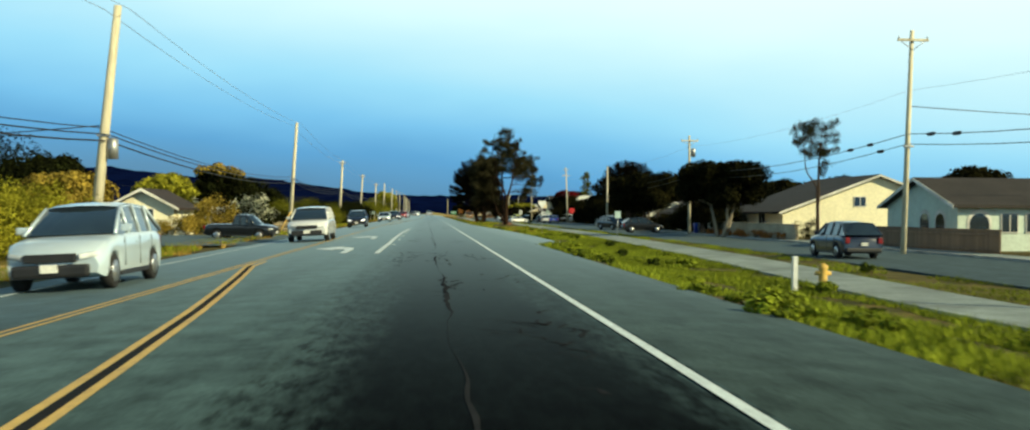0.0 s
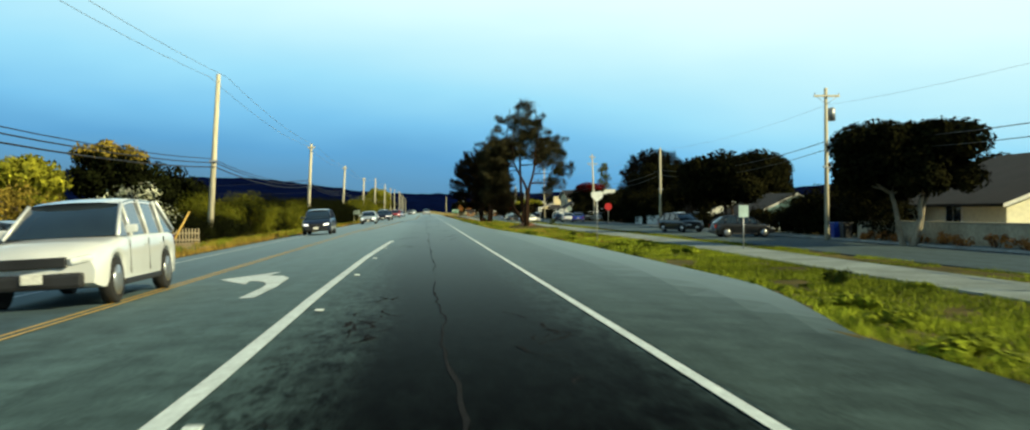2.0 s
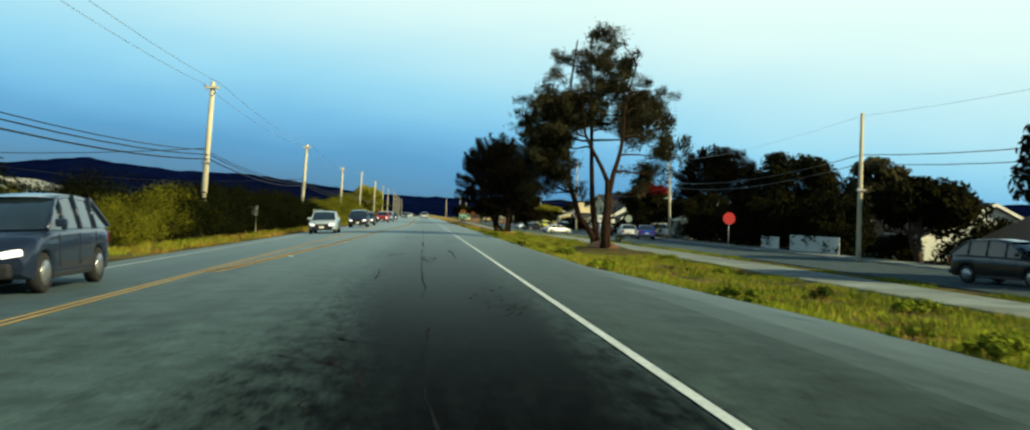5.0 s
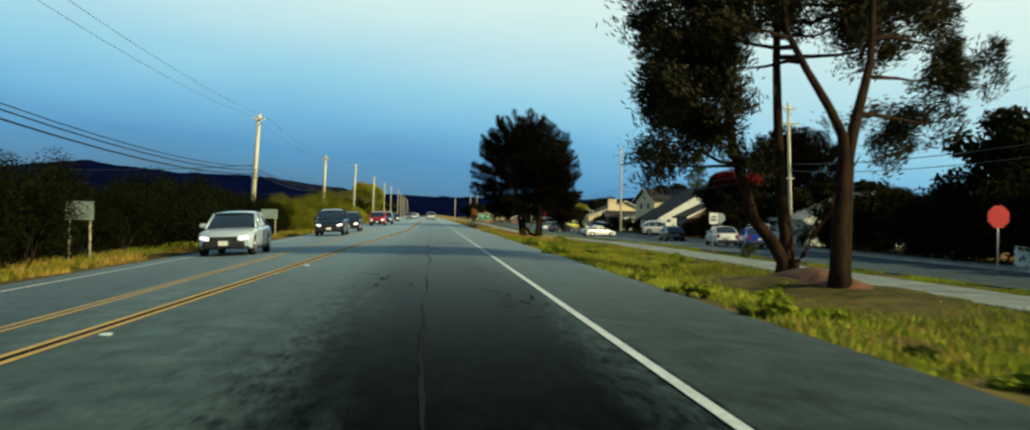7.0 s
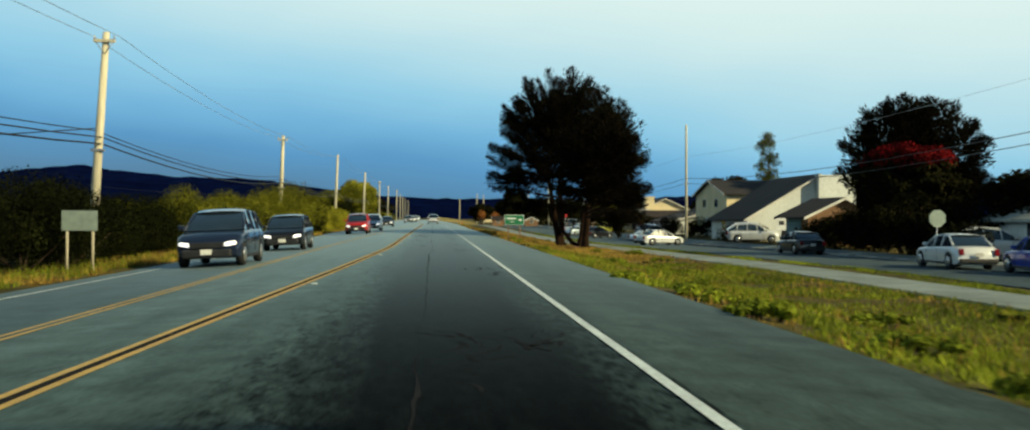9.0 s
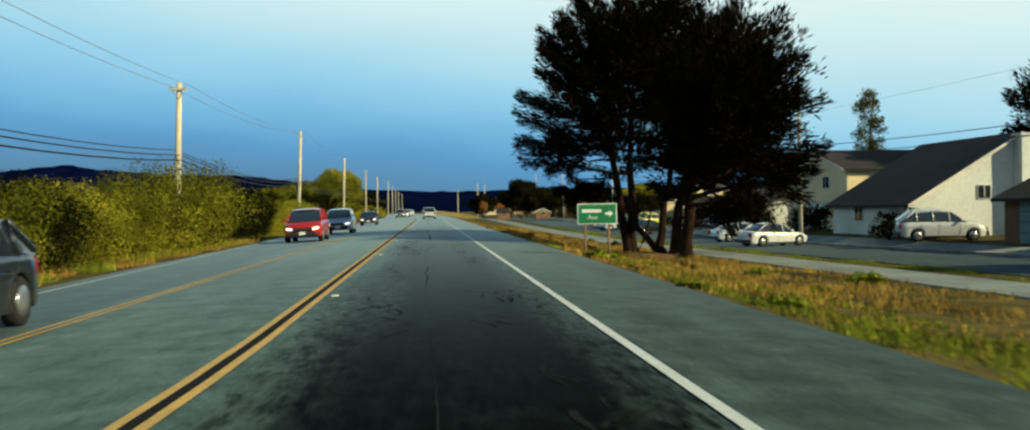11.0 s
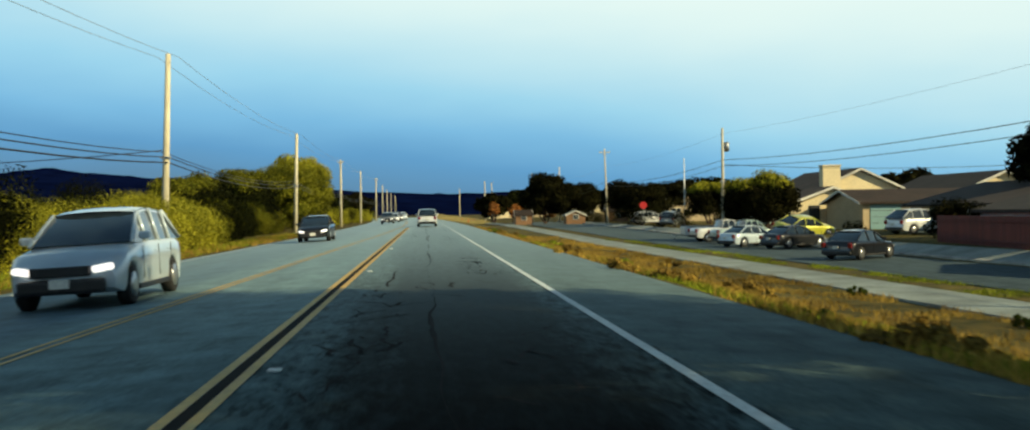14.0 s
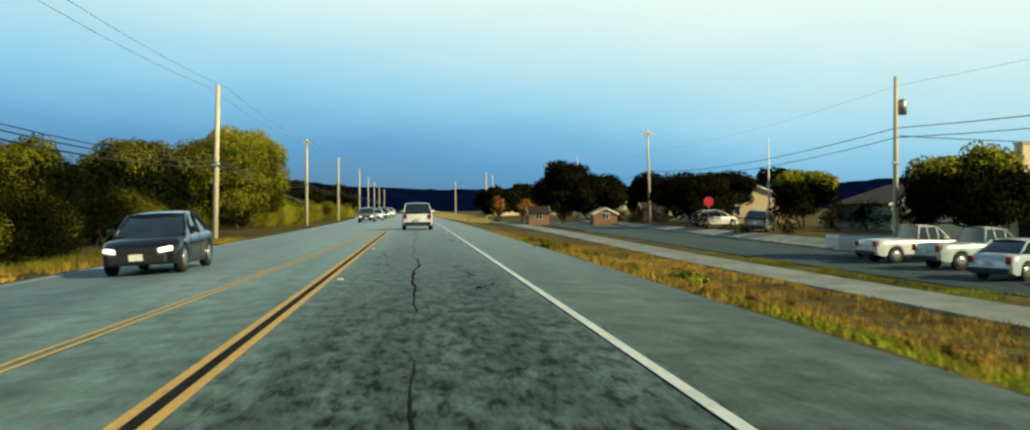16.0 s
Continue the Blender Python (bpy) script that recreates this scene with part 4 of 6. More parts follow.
def litter(seed, label, x, y, rx, ry, h, material=SOIL):
    """A low irregular bed of bare soil or fallen needles."""
    vs, fs, rings, seg = [], [], 9, 40
    for i in range(rings + 1):
        q = i / rings
        for k in range(seg):
            a = 2 * math.pi * k / seg
            ragged = 1 + 0.28 * noise.noise((math.cos(a) * 1.6, math.sin(a) * 1.6, seed))
            px, py = x + rx * q * ragged * math.cos(a), y + ry * q * ragged * math.sin(a)
            vs.append((px, py, lie(px, py) + h * (1 - q * q) ** 2 + 0.05 * noise.noise((px * 2.3, py * 2.3, seed)) + 0.09 * (1 - q) - 0.06 * q))
    for i in range(rings):
        for k in range(seg):
            a, b = i * seg + k, i * seg + (k + 1) % seg
            fs.append((a, b, b + seg, a + seg))
    tagged(part("needle_litter", mesh("needle_litter", vs, fs, material, True)), label, "soil", kind="stuff")


litter(3, "reddish-brown needle litter on a low mound under the pine", 11.0, 147.0, 1.8, 5.0, 0.62)
SOIL_TAN = mat("tan_dry_soil", (0.30, 0.215, 0.095), (0.17, 0.12, 0.055), 1.8, 0.95, 0.3)
litter(5, "tan bare ground with dry stubble beside the road", -12.6, 84.0, 3.0, 12.5, 0.02, SOIL_TAN)
litter(6, "tan bare ground with dry stubble beside the road", -12.4, 24.0, 2.6, 14.0, 0.02, SOIL_TAN)
litter(8, "reddish-brown needle litter under the cypress", 11.4, 239.0, 1.9, 7.0, 0.05)
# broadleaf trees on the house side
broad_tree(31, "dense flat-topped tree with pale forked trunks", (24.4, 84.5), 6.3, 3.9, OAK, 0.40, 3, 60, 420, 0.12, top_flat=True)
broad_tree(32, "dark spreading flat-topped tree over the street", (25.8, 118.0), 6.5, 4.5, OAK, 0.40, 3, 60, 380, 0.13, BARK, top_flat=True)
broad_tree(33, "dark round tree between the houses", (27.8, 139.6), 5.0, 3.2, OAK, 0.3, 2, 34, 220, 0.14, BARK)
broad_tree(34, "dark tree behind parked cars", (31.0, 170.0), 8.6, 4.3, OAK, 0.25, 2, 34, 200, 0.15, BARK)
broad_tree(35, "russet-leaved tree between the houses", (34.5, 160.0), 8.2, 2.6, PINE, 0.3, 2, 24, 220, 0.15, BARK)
broad_tree(36, "crimson tree with its sunlit top coloured over a dark crown in a front garden", (28.6, 213.5), 6.5, 3.6, OAK, 0.30, 2, 44, 260, 0.12, BARK, flat=0.55, cap=REDLEAF)
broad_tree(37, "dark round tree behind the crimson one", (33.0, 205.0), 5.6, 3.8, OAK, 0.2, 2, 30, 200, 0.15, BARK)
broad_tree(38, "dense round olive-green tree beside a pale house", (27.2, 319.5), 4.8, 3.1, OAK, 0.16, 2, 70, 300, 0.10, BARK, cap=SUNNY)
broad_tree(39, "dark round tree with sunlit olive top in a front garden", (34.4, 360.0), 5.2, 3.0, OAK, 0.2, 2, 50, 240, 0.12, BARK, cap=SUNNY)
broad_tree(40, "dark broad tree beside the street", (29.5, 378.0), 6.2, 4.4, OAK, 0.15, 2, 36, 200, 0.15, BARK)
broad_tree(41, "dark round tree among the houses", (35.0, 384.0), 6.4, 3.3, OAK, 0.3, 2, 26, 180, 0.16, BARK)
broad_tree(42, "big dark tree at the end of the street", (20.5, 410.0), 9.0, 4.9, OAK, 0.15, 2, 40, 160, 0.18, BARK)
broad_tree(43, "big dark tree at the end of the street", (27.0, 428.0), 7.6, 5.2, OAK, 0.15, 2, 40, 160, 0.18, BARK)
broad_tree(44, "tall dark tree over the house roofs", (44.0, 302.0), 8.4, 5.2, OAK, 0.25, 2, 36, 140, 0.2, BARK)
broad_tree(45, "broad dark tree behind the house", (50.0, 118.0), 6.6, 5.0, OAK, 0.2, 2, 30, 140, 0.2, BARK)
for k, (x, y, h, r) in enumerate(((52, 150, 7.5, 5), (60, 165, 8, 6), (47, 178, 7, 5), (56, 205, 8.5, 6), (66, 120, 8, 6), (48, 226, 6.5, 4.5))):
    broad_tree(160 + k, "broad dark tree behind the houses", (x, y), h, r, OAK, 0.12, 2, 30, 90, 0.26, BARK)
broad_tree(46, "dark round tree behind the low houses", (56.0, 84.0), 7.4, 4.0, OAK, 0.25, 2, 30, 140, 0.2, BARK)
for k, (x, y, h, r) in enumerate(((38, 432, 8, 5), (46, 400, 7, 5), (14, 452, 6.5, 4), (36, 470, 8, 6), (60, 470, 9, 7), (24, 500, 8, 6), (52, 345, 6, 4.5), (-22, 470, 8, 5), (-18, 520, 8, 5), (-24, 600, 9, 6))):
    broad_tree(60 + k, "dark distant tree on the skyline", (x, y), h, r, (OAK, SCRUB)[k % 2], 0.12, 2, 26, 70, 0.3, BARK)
# left-hand trees
broad_tree(51, "sunlit coastal tree leaning over the verge", (-14.8, 351.0), 7.9, 4.0, OLIVE, 0.10, 2, 80, 480, 0.085, BARK)
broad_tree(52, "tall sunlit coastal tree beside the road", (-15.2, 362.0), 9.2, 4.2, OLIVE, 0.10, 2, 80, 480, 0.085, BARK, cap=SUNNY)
broad_tree(53, "dark coastal tree with sunlit olive top behind the hedge", (-17.5, 338.0), 6.2, 4.0, SCRUB, 0.12, 2, 60, 420, 0.09, BARK, cap=OLIVE)
broad_tree(54, "dark coastal tree with sunlit olive top behind the hedge", (-19.0, 322.0), 5.2, 3.6, SCRUB, 0.12, 2, 60, 420, 0.09, BARK, cap=OLIVE)
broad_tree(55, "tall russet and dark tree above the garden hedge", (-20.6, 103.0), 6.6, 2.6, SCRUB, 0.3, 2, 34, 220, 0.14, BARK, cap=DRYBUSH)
broad_tree(56, "dark round tree behind the hedge", (-17.8, 105.0), 5.2, 3.0, SCRUB, 0.15, 2, 34, 200, 0.14, BARK)
broad_tree(57, "sunlit olive tree behind a small house", (-24.4, 99.5), 5.6, 3.2, SUNNY, 0.2, 2, 34, 200, 0.16, BARK)
broad_tree(58, "dark trees behind the houses", (-40.0, 112.0), 8.2, 5.2, SCRUB, 0.2, 2, 36, 160, 0.18, BARK)
broad_tree(59, "golden-leaved round tree beside the side street", (-26.6, 77.0), 5.0, 3.4, DRYBUSH, 0.2, 2, 36, 200, 0.15, BARK)

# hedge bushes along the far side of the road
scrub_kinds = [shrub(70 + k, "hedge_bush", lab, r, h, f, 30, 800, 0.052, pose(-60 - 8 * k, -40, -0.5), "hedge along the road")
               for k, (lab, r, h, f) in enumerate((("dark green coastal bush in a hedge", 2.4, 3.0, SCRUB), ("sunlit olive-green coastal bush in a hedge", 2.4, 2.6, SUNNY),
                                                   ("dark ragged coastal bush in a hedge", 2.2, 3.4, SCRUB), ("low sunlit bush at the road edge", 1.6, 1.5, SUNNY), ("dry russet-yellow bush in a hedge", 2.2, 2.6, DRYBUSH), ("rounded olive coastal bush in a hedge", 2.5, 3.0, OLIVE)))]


def hedge(a, b, x0, kinds, scale, step, seed, depth=3.2):
    rng = random.Random(seed)
    y = a
    while y < b:
        k = rng.choice(kinds)
        s = scale * rng.uniform(0.72, 1.28)
        x = x0 - rng.random() * depth
        o = copy_thing(scrub_kinds[k], pose(x, y, lie(x, y) - 0.05, 0, 0, rng.random() * 360))
        o.scale = (s, s, s * rng.uniform(0.85, 1.15))
        y += step * rng.uniform(0.7, 1.3)


# sunlit stretches of hedge are set by brighter leaf colours, dark ones by SCRUB
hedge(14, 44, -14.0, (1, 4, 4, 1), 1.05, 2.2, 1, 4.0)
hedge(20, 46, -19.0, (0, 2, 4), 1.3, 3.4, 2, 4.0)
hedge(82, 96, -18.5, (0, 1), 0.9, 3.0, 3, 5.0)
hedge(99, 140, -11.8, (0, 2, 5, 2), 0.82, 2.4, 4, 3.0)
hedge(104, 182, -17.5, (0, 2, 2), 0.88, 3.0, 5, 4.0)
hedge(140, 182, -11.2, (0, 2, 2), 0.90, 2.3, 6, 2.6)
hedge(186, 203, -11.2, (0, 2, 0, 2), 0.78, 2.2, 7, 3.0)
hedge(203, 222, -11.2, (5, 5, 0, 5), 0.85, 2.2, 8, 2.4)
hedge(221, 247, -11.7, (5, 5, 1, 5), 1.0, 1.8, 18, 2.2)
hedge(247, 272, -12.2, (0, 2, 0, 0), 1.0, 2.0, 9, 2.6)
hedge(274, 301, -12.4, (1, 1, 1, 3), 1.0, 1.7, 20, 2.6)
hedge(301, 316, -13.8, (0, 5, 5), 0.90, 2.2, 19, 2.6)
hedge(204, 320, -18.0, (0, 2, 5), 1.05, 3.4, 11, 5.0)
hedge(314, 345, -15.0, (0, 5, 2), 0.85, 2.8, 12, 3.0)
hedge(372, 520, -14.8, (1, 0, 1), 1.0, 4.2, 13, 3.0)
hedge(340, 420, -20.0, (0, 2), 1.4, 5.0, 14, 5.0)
for x, y, s in ((-12.4, 95.2, 0.55), (-13.2, 93.0, 0.6), (-12.9, 97.5, 0.7), (-12.2, 99.8, 0.55)):
    o = copy_thing(scrub_kinds[0], pose(x, y, lie(x, y) - 0.05))
    o.scale = (s, s, s * 0.85)
for k in scrub_kinds:
    for o in list(k.children_recursive) + [k]:
        bpy.data.objects.remove(o)
shrub(81, "flowering_bush", "big white-flowering bush beside a garden fence", 2.0, 3.0, SCRUB, 26, 300, 0.09, pose(-14.8, 87.5, lie(-15)), tip=BLOSSOM)
for k, (x, y, r, h) in enumerate(((-15.0, 73.4, 1.9, 3.1), (-16.4, 71.0, 1.2, 1.7), (-18.2, 70.6, 1.1, 1.1), (-20.4, 70.4, 1.2, 1.2), (-23.9, 72.0, 2.0, 3.3))):
    shrub(85 + k, "golden_bush", "dry golden bush beside the side street", r, h, DRYBUSH, 24, 420, 0.08, pose(x, y, lie(x, y)))
shrub(82, "round_bush", "round clipped dark bush beside the street", 1.0, 1.7, OAK, 18, 500, 0.06, pose(26.6, 70.5, -0.62))
for k, (x, y, r, h) in enumerate(((27.6, 262, 1.3, 1.6), (28.2, 186.5, 1.5, 2.1), (28.4, 189.5, 1.6, 2.3), (28.3, 192.6, 1.5, 2.2), (28.4, 195.4, 1.5, 2.1), (26.4, 243.5, 1.1, 1.5), (27.6, 245.0, 1.3, 1.9), (28.2, 248.5, 1.0, 1.5), (27.0, 268, 1.2, 1.5), (26.8, 300, 1.0, 1.2), (27.2, 345, 1.6, 2.0), (26.6, 352, 1.4, 1.6), (33.0, 349, 1.8, 2.4), (35.4, 349.4, 2.0, 2.7), (37.8, 349, 1.9, 2.5), (27.2, 366, 2.0, 1.9), (27.4, 395, 2.2, 2.2), (26.9, 402, 2.0, 2.0), (27, 410, 2.2, 2.3))):
    shrub(90 + k, "garden_bush", "dark clipped bush in front of a house", r, h, OAK, 16, 260, 0.09, pose(x, y, lie(x, y)))
for k, (x, y, r, h) in enumerate(((12.9, 256.5, 0.55, 0.55), (14.9, 34.0, 0.5, 0.4), (12.9, 259.0, 0.5, 0.35), (16.9, 172, 0.9, 0.9), (10.6, 60.0, 0.6, 0.5), (8.6, 46.0, 0.45, 0.4), (7.2, 33, 0.4, 0.35), (11.0, 112.0, 0.6, 0.4), (12.9, 268.0, 0.5, 0.3))):
    shrub(110 + k, "weed_clump", "small dark weedy clump in the grass", r * 0.7, h * 0.8, WEED, 10, 420, 0.05, pose(x, y, lie(x, y)), category="plant")


def blades(name, label, seed, a, b, near, far, per_m2, material, hmin, hmax, clumpy=0.0):
    """Loose blades of grass over a strip of the verge."""
    rng = np.random.RandomState(seed)
    n = int((b - a) * 5.6 * per_m2)
    y = a + rng.rand(n) * (b - a)
    l, r = np.array([near(v) for v in y]), np.array([far(v) for v in y])
    x = l + rng.rand(n) * (r - l)
    if clumpy:
        keep = np.array([noise.noise((p * 0.7, q * 0.35, seed)) for p, q in zip(x, y)]) > clumpy - 0.5
        x, y = x[keep], y[keep]
    n = len(x)
    z = np.interp(x, PROFILE_X, PROFILE_Z) - hollow(x, y) - 0.03
    h = hmin + (hmax - hmin) * rng.rand(n) ** 1.6
    a1 = rng.rand(n) * 6.283
    wx, wy = np.cos(a1) * 0.011, np.sin(a1) * 0.011
    lx, ly = rng.normal(size=n) * 0.35 * h, rng.normal(size=n) * 0.35 * h
    v = np.stack([np.stack([x - wx, y - wy, z], 1), np.stack([x + wx, y + wy, z], 1),
                  np.stack([x + lx + wx * 0.3, y + ly + wy * 0.3, z + h], 1), np.stack([x + lx - wx * 0.3, y + ly - wy * 0.3, z + h], 1)], 1)
    tagged(part(name, quads(name, v, material)), label, "grass", kind="stuff")


blades("verge_grass", "lush green grass strip between road and path", 1, -8, 52, lambda y: VERGE(y) + 0.05, lambda y: PATH_NEAR(y) - 0.05, 340, GRASS, 0.04, 0.17, 0.28)
blades("verge_grass", "lush green grass strip between road and path", 2, 52, 200, lambda y: VERGE(y) + 0.05, lambda y: PATH_NEAR(y) - 0.05, 240, GRASS, 0.04, 0.17, 0.28)
blades("verge_grass_dry", "dry yellow grass strip between road and path", 3, 205, 340, lambda y: VERGE(y) + 0.02, lambda y: PATH_NEAR(y) - 0.05, 190, DRYGRASS, 0.05, 0.22, 0.42)
blades("verge_grass_dry", "dry yellow grass strip between road and path", 8, 95, 205, lambda y: VERGE(y) + 0.02, lambda y: PATH_NEAR(y) - 0.05, 40, DRYGRASS, 0.05, 0.22, 0.42)
blades("verge_grass", "green grass along the road edge", 4, 200, 340, lambda y: VERGE(y) + 0.3, lambda y: VERGE(y) + 4.5, 170, GRASS, 0.04, 0.16, 0.50)
blades("verge_grass", "patchy grass between path and street", 5, -8, 330, lambda y: PATH_FAR(y) + 0.02, lambda y: STREET_NEAR(y), 60, GRASS, 0.04, 0.14, 0.5)
blades("verge_grass_dry", "dry grass below the hedge", 6, -5, 330, lambda y: ROAD_LEFT(y) - 3.4, lambda y: ROAD_LEFT(y) - 0.3, 55, DRYGRASS, 0.05, 0.28, 0.5)
blades("verge_grass", "green grass below the hedge", 7, -5, 330, lambda y: ROAD_LEFT(y) - 3.6, lambda y: ROAD_LEFT(y) - 0.6, 55, GRASS, 0.05, 0.3, 0.5)

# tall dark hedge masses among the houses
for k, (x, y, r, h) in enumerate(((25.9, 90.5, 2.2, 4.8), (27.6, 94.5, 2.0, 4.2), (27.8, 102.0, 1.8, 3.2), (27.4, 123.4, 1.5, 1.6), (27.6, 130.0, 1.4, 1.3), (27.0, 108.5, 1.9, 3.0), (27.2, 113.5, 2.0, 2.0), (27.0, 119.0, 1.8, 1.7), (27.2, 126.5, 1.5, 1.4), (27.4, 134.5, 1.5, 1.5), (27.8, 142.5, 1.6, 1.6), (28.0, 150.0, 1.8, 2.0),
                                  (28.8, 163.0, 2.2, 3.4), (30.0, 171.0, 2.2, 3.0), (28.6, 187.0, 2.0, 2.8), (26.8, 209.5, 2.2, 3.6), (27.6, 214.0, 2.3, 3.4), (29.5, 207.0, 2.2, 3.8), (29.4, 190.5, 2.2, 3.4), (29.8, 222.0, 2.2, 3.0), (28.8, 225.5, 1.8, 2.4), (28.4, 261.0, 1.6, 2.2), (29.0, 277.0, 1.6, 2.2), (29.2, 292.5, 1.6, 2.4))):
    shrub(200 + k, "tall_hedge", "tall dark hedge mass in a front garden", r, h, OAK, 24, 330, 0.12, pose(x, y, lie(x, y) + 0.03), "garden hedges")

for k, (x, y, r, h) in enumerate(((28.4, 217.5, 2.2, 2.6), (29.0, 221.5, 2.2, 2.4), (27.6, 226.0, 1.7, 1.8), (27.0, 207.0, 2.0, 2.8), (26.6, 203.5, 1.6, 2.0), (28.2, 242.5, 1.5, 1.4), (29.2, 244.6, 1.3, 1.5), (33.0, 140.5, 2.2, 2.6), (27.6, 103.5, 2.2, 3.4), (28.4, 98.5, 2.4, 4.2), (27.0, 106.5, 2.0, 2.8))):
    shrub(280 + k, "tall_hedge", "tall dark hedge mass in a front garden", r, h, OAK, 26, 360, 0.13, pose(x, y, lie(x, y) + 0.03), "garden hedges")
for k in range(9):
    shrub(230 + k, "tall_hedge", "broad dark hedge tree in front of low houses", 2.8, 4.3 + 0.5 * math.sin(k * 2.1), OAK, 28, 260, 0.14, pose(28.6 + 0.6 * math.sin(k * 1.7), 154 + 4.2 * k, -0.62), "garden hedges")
# orange light on these far trees is put into their leaf colour
for k, (x, y, h, r) in enumerate(((16.5, 428, 4.2, 1.5), (19.5, 434, 3.4, 1.6), (13.5, 440, 4.6, 1.2), (23.5, 436, 3.0, 1.6))):
    broad_tree(260 + k, "small tree with orange sunlight put into its leaf colour beside the road works", (x, y), h, r, ORANGE_LEAF, 0.2, 2, 16, 160, 0.14, BARK)

# ragged tussocks that break the edge of the verge
tuft_kinds = [shrub(300 + k, "grass_tussock", lab, 0.42, 0.30, f, 7, 900, 0.045, pose(-70, -60 - 3 * k, -0.5), "tussocks on the verge", "plant")
              for k, (lab, f) in enumerate((("dark green weedy tussock on the verge", WEED), ("bright green grass tussock on the verge", GRASS), ("dry straw tussock on the verge", DRYGRASS)))]
tuft_rng = random.Random(77)
for i in range(150):
    y = tuft_rng.uniform(4, 325)
    edge = tuft_rng.random()
    x = VERGE(y) + 0.15 + (PATH_NEAR(y) - VERGE(y) - 0.6) * (edge * 0.25 if edge < 0.5 else tuft_rng.random())
    k = tuft_rng.choice((1, 1, 1, 1, 0) if y < 210 else (2, 2, 2, 2, 1, 0))
    o = copy_thing(tuft_kinds[k], pose(x, y, lie(x, y) - 0.03, 0, 0, tuft_rng.random() * 360))
    s = tuft_rng.uniform(0.6, 1.4) * (0.55 if k == 0 else 1)
    o.scale = (s * 1.2, s * 1.2, s * tuft_rng.uniform(0.6, 1.0))
for k in tuft_kinds:
    for o in list(k.children_recursive) + [k]:
        bpy.data.objects.remove(o)

# ---------- vehicles ----------
# stations along the length, as shares: share, top of the lower body
SHAPES = {
    "suv": dict(L=4.55, W=1.86, clear=0.24, deck=((0, 0.62), (0.03, 0.78), (0.10, 0.91), (0.27, 1.03), (0.5, 1.06), (0.88, 1.06), (0.985, 1.00), (1, 0.74)), roof=((0.25, 1.04), (0.43, 1.56), (0.57, 1.64), (0.83, 1.58), (0.985, 1.06)), pillars=(0.44, 0.62, 0.80)),
    "big_suv": dict(L=5.1, W=1.96, clear=0.28, deck=((0, 0.72), (0.03, 0.86), (0.10, 0.98), (0.27, 1.06), (0.5, 1.08), (0.9, 1.08), (0.985, 1.04), (1, 0.8)), roof=((0.25, 1.07), (0.40, 1.60), (0.55, 1.68), (0.86, 1.64), (0.97, 1.10)), pillars=(0.40, 0.60, 0.80)),
    "sedan": dict(L=4.6, W=1.80, clear=0.22, deck=((0, 0.58), (0.03, 0.70), (0.10, 0.80), (0.30, 0.90), (0.5, 0.92), (0.83, 0.96), (0.97, 0.92), (1, 0.62)), roof=((0.28, 0.90), (0.44, 1.38), (0.58, 1.44), (0.72, 1.38), (0.87, 0.96)), pillars=(0.45, 0.62)),
    "hatch": dict(L=4.2, W=1.78, clear=0.22, deck=((0, 0.58), (0.03, 0.72), (0.12, 0.84), (0.27, 0.95), (0.5, 0.97), (0.9, 0.98), (0.98, 0.94), (1, 0.62)), roof=((0.23, 0.94), (0.42, 1.44), (0.56, 1.50), (0.84, 1.42), (0.98, 0.98)), pillars=(0.42, 0.62, 0.82)),
    "pickup": dict(L=5.2, W=1.85, clear=0.34, deck=((0, 0.76), (0.03, 0.92), (0.12, 1.02), (0.26, 1.08), (0.5, 1.10), (0.56, 1.10), (0.97, 1.08), (1, 0.8)), roof=((0.25, 1.08), (0.36, 1.66), (0.44, 1.72), (0.54, 1.70), (0.57, 1.10)), pillars=(0.36, 0.46)),
}


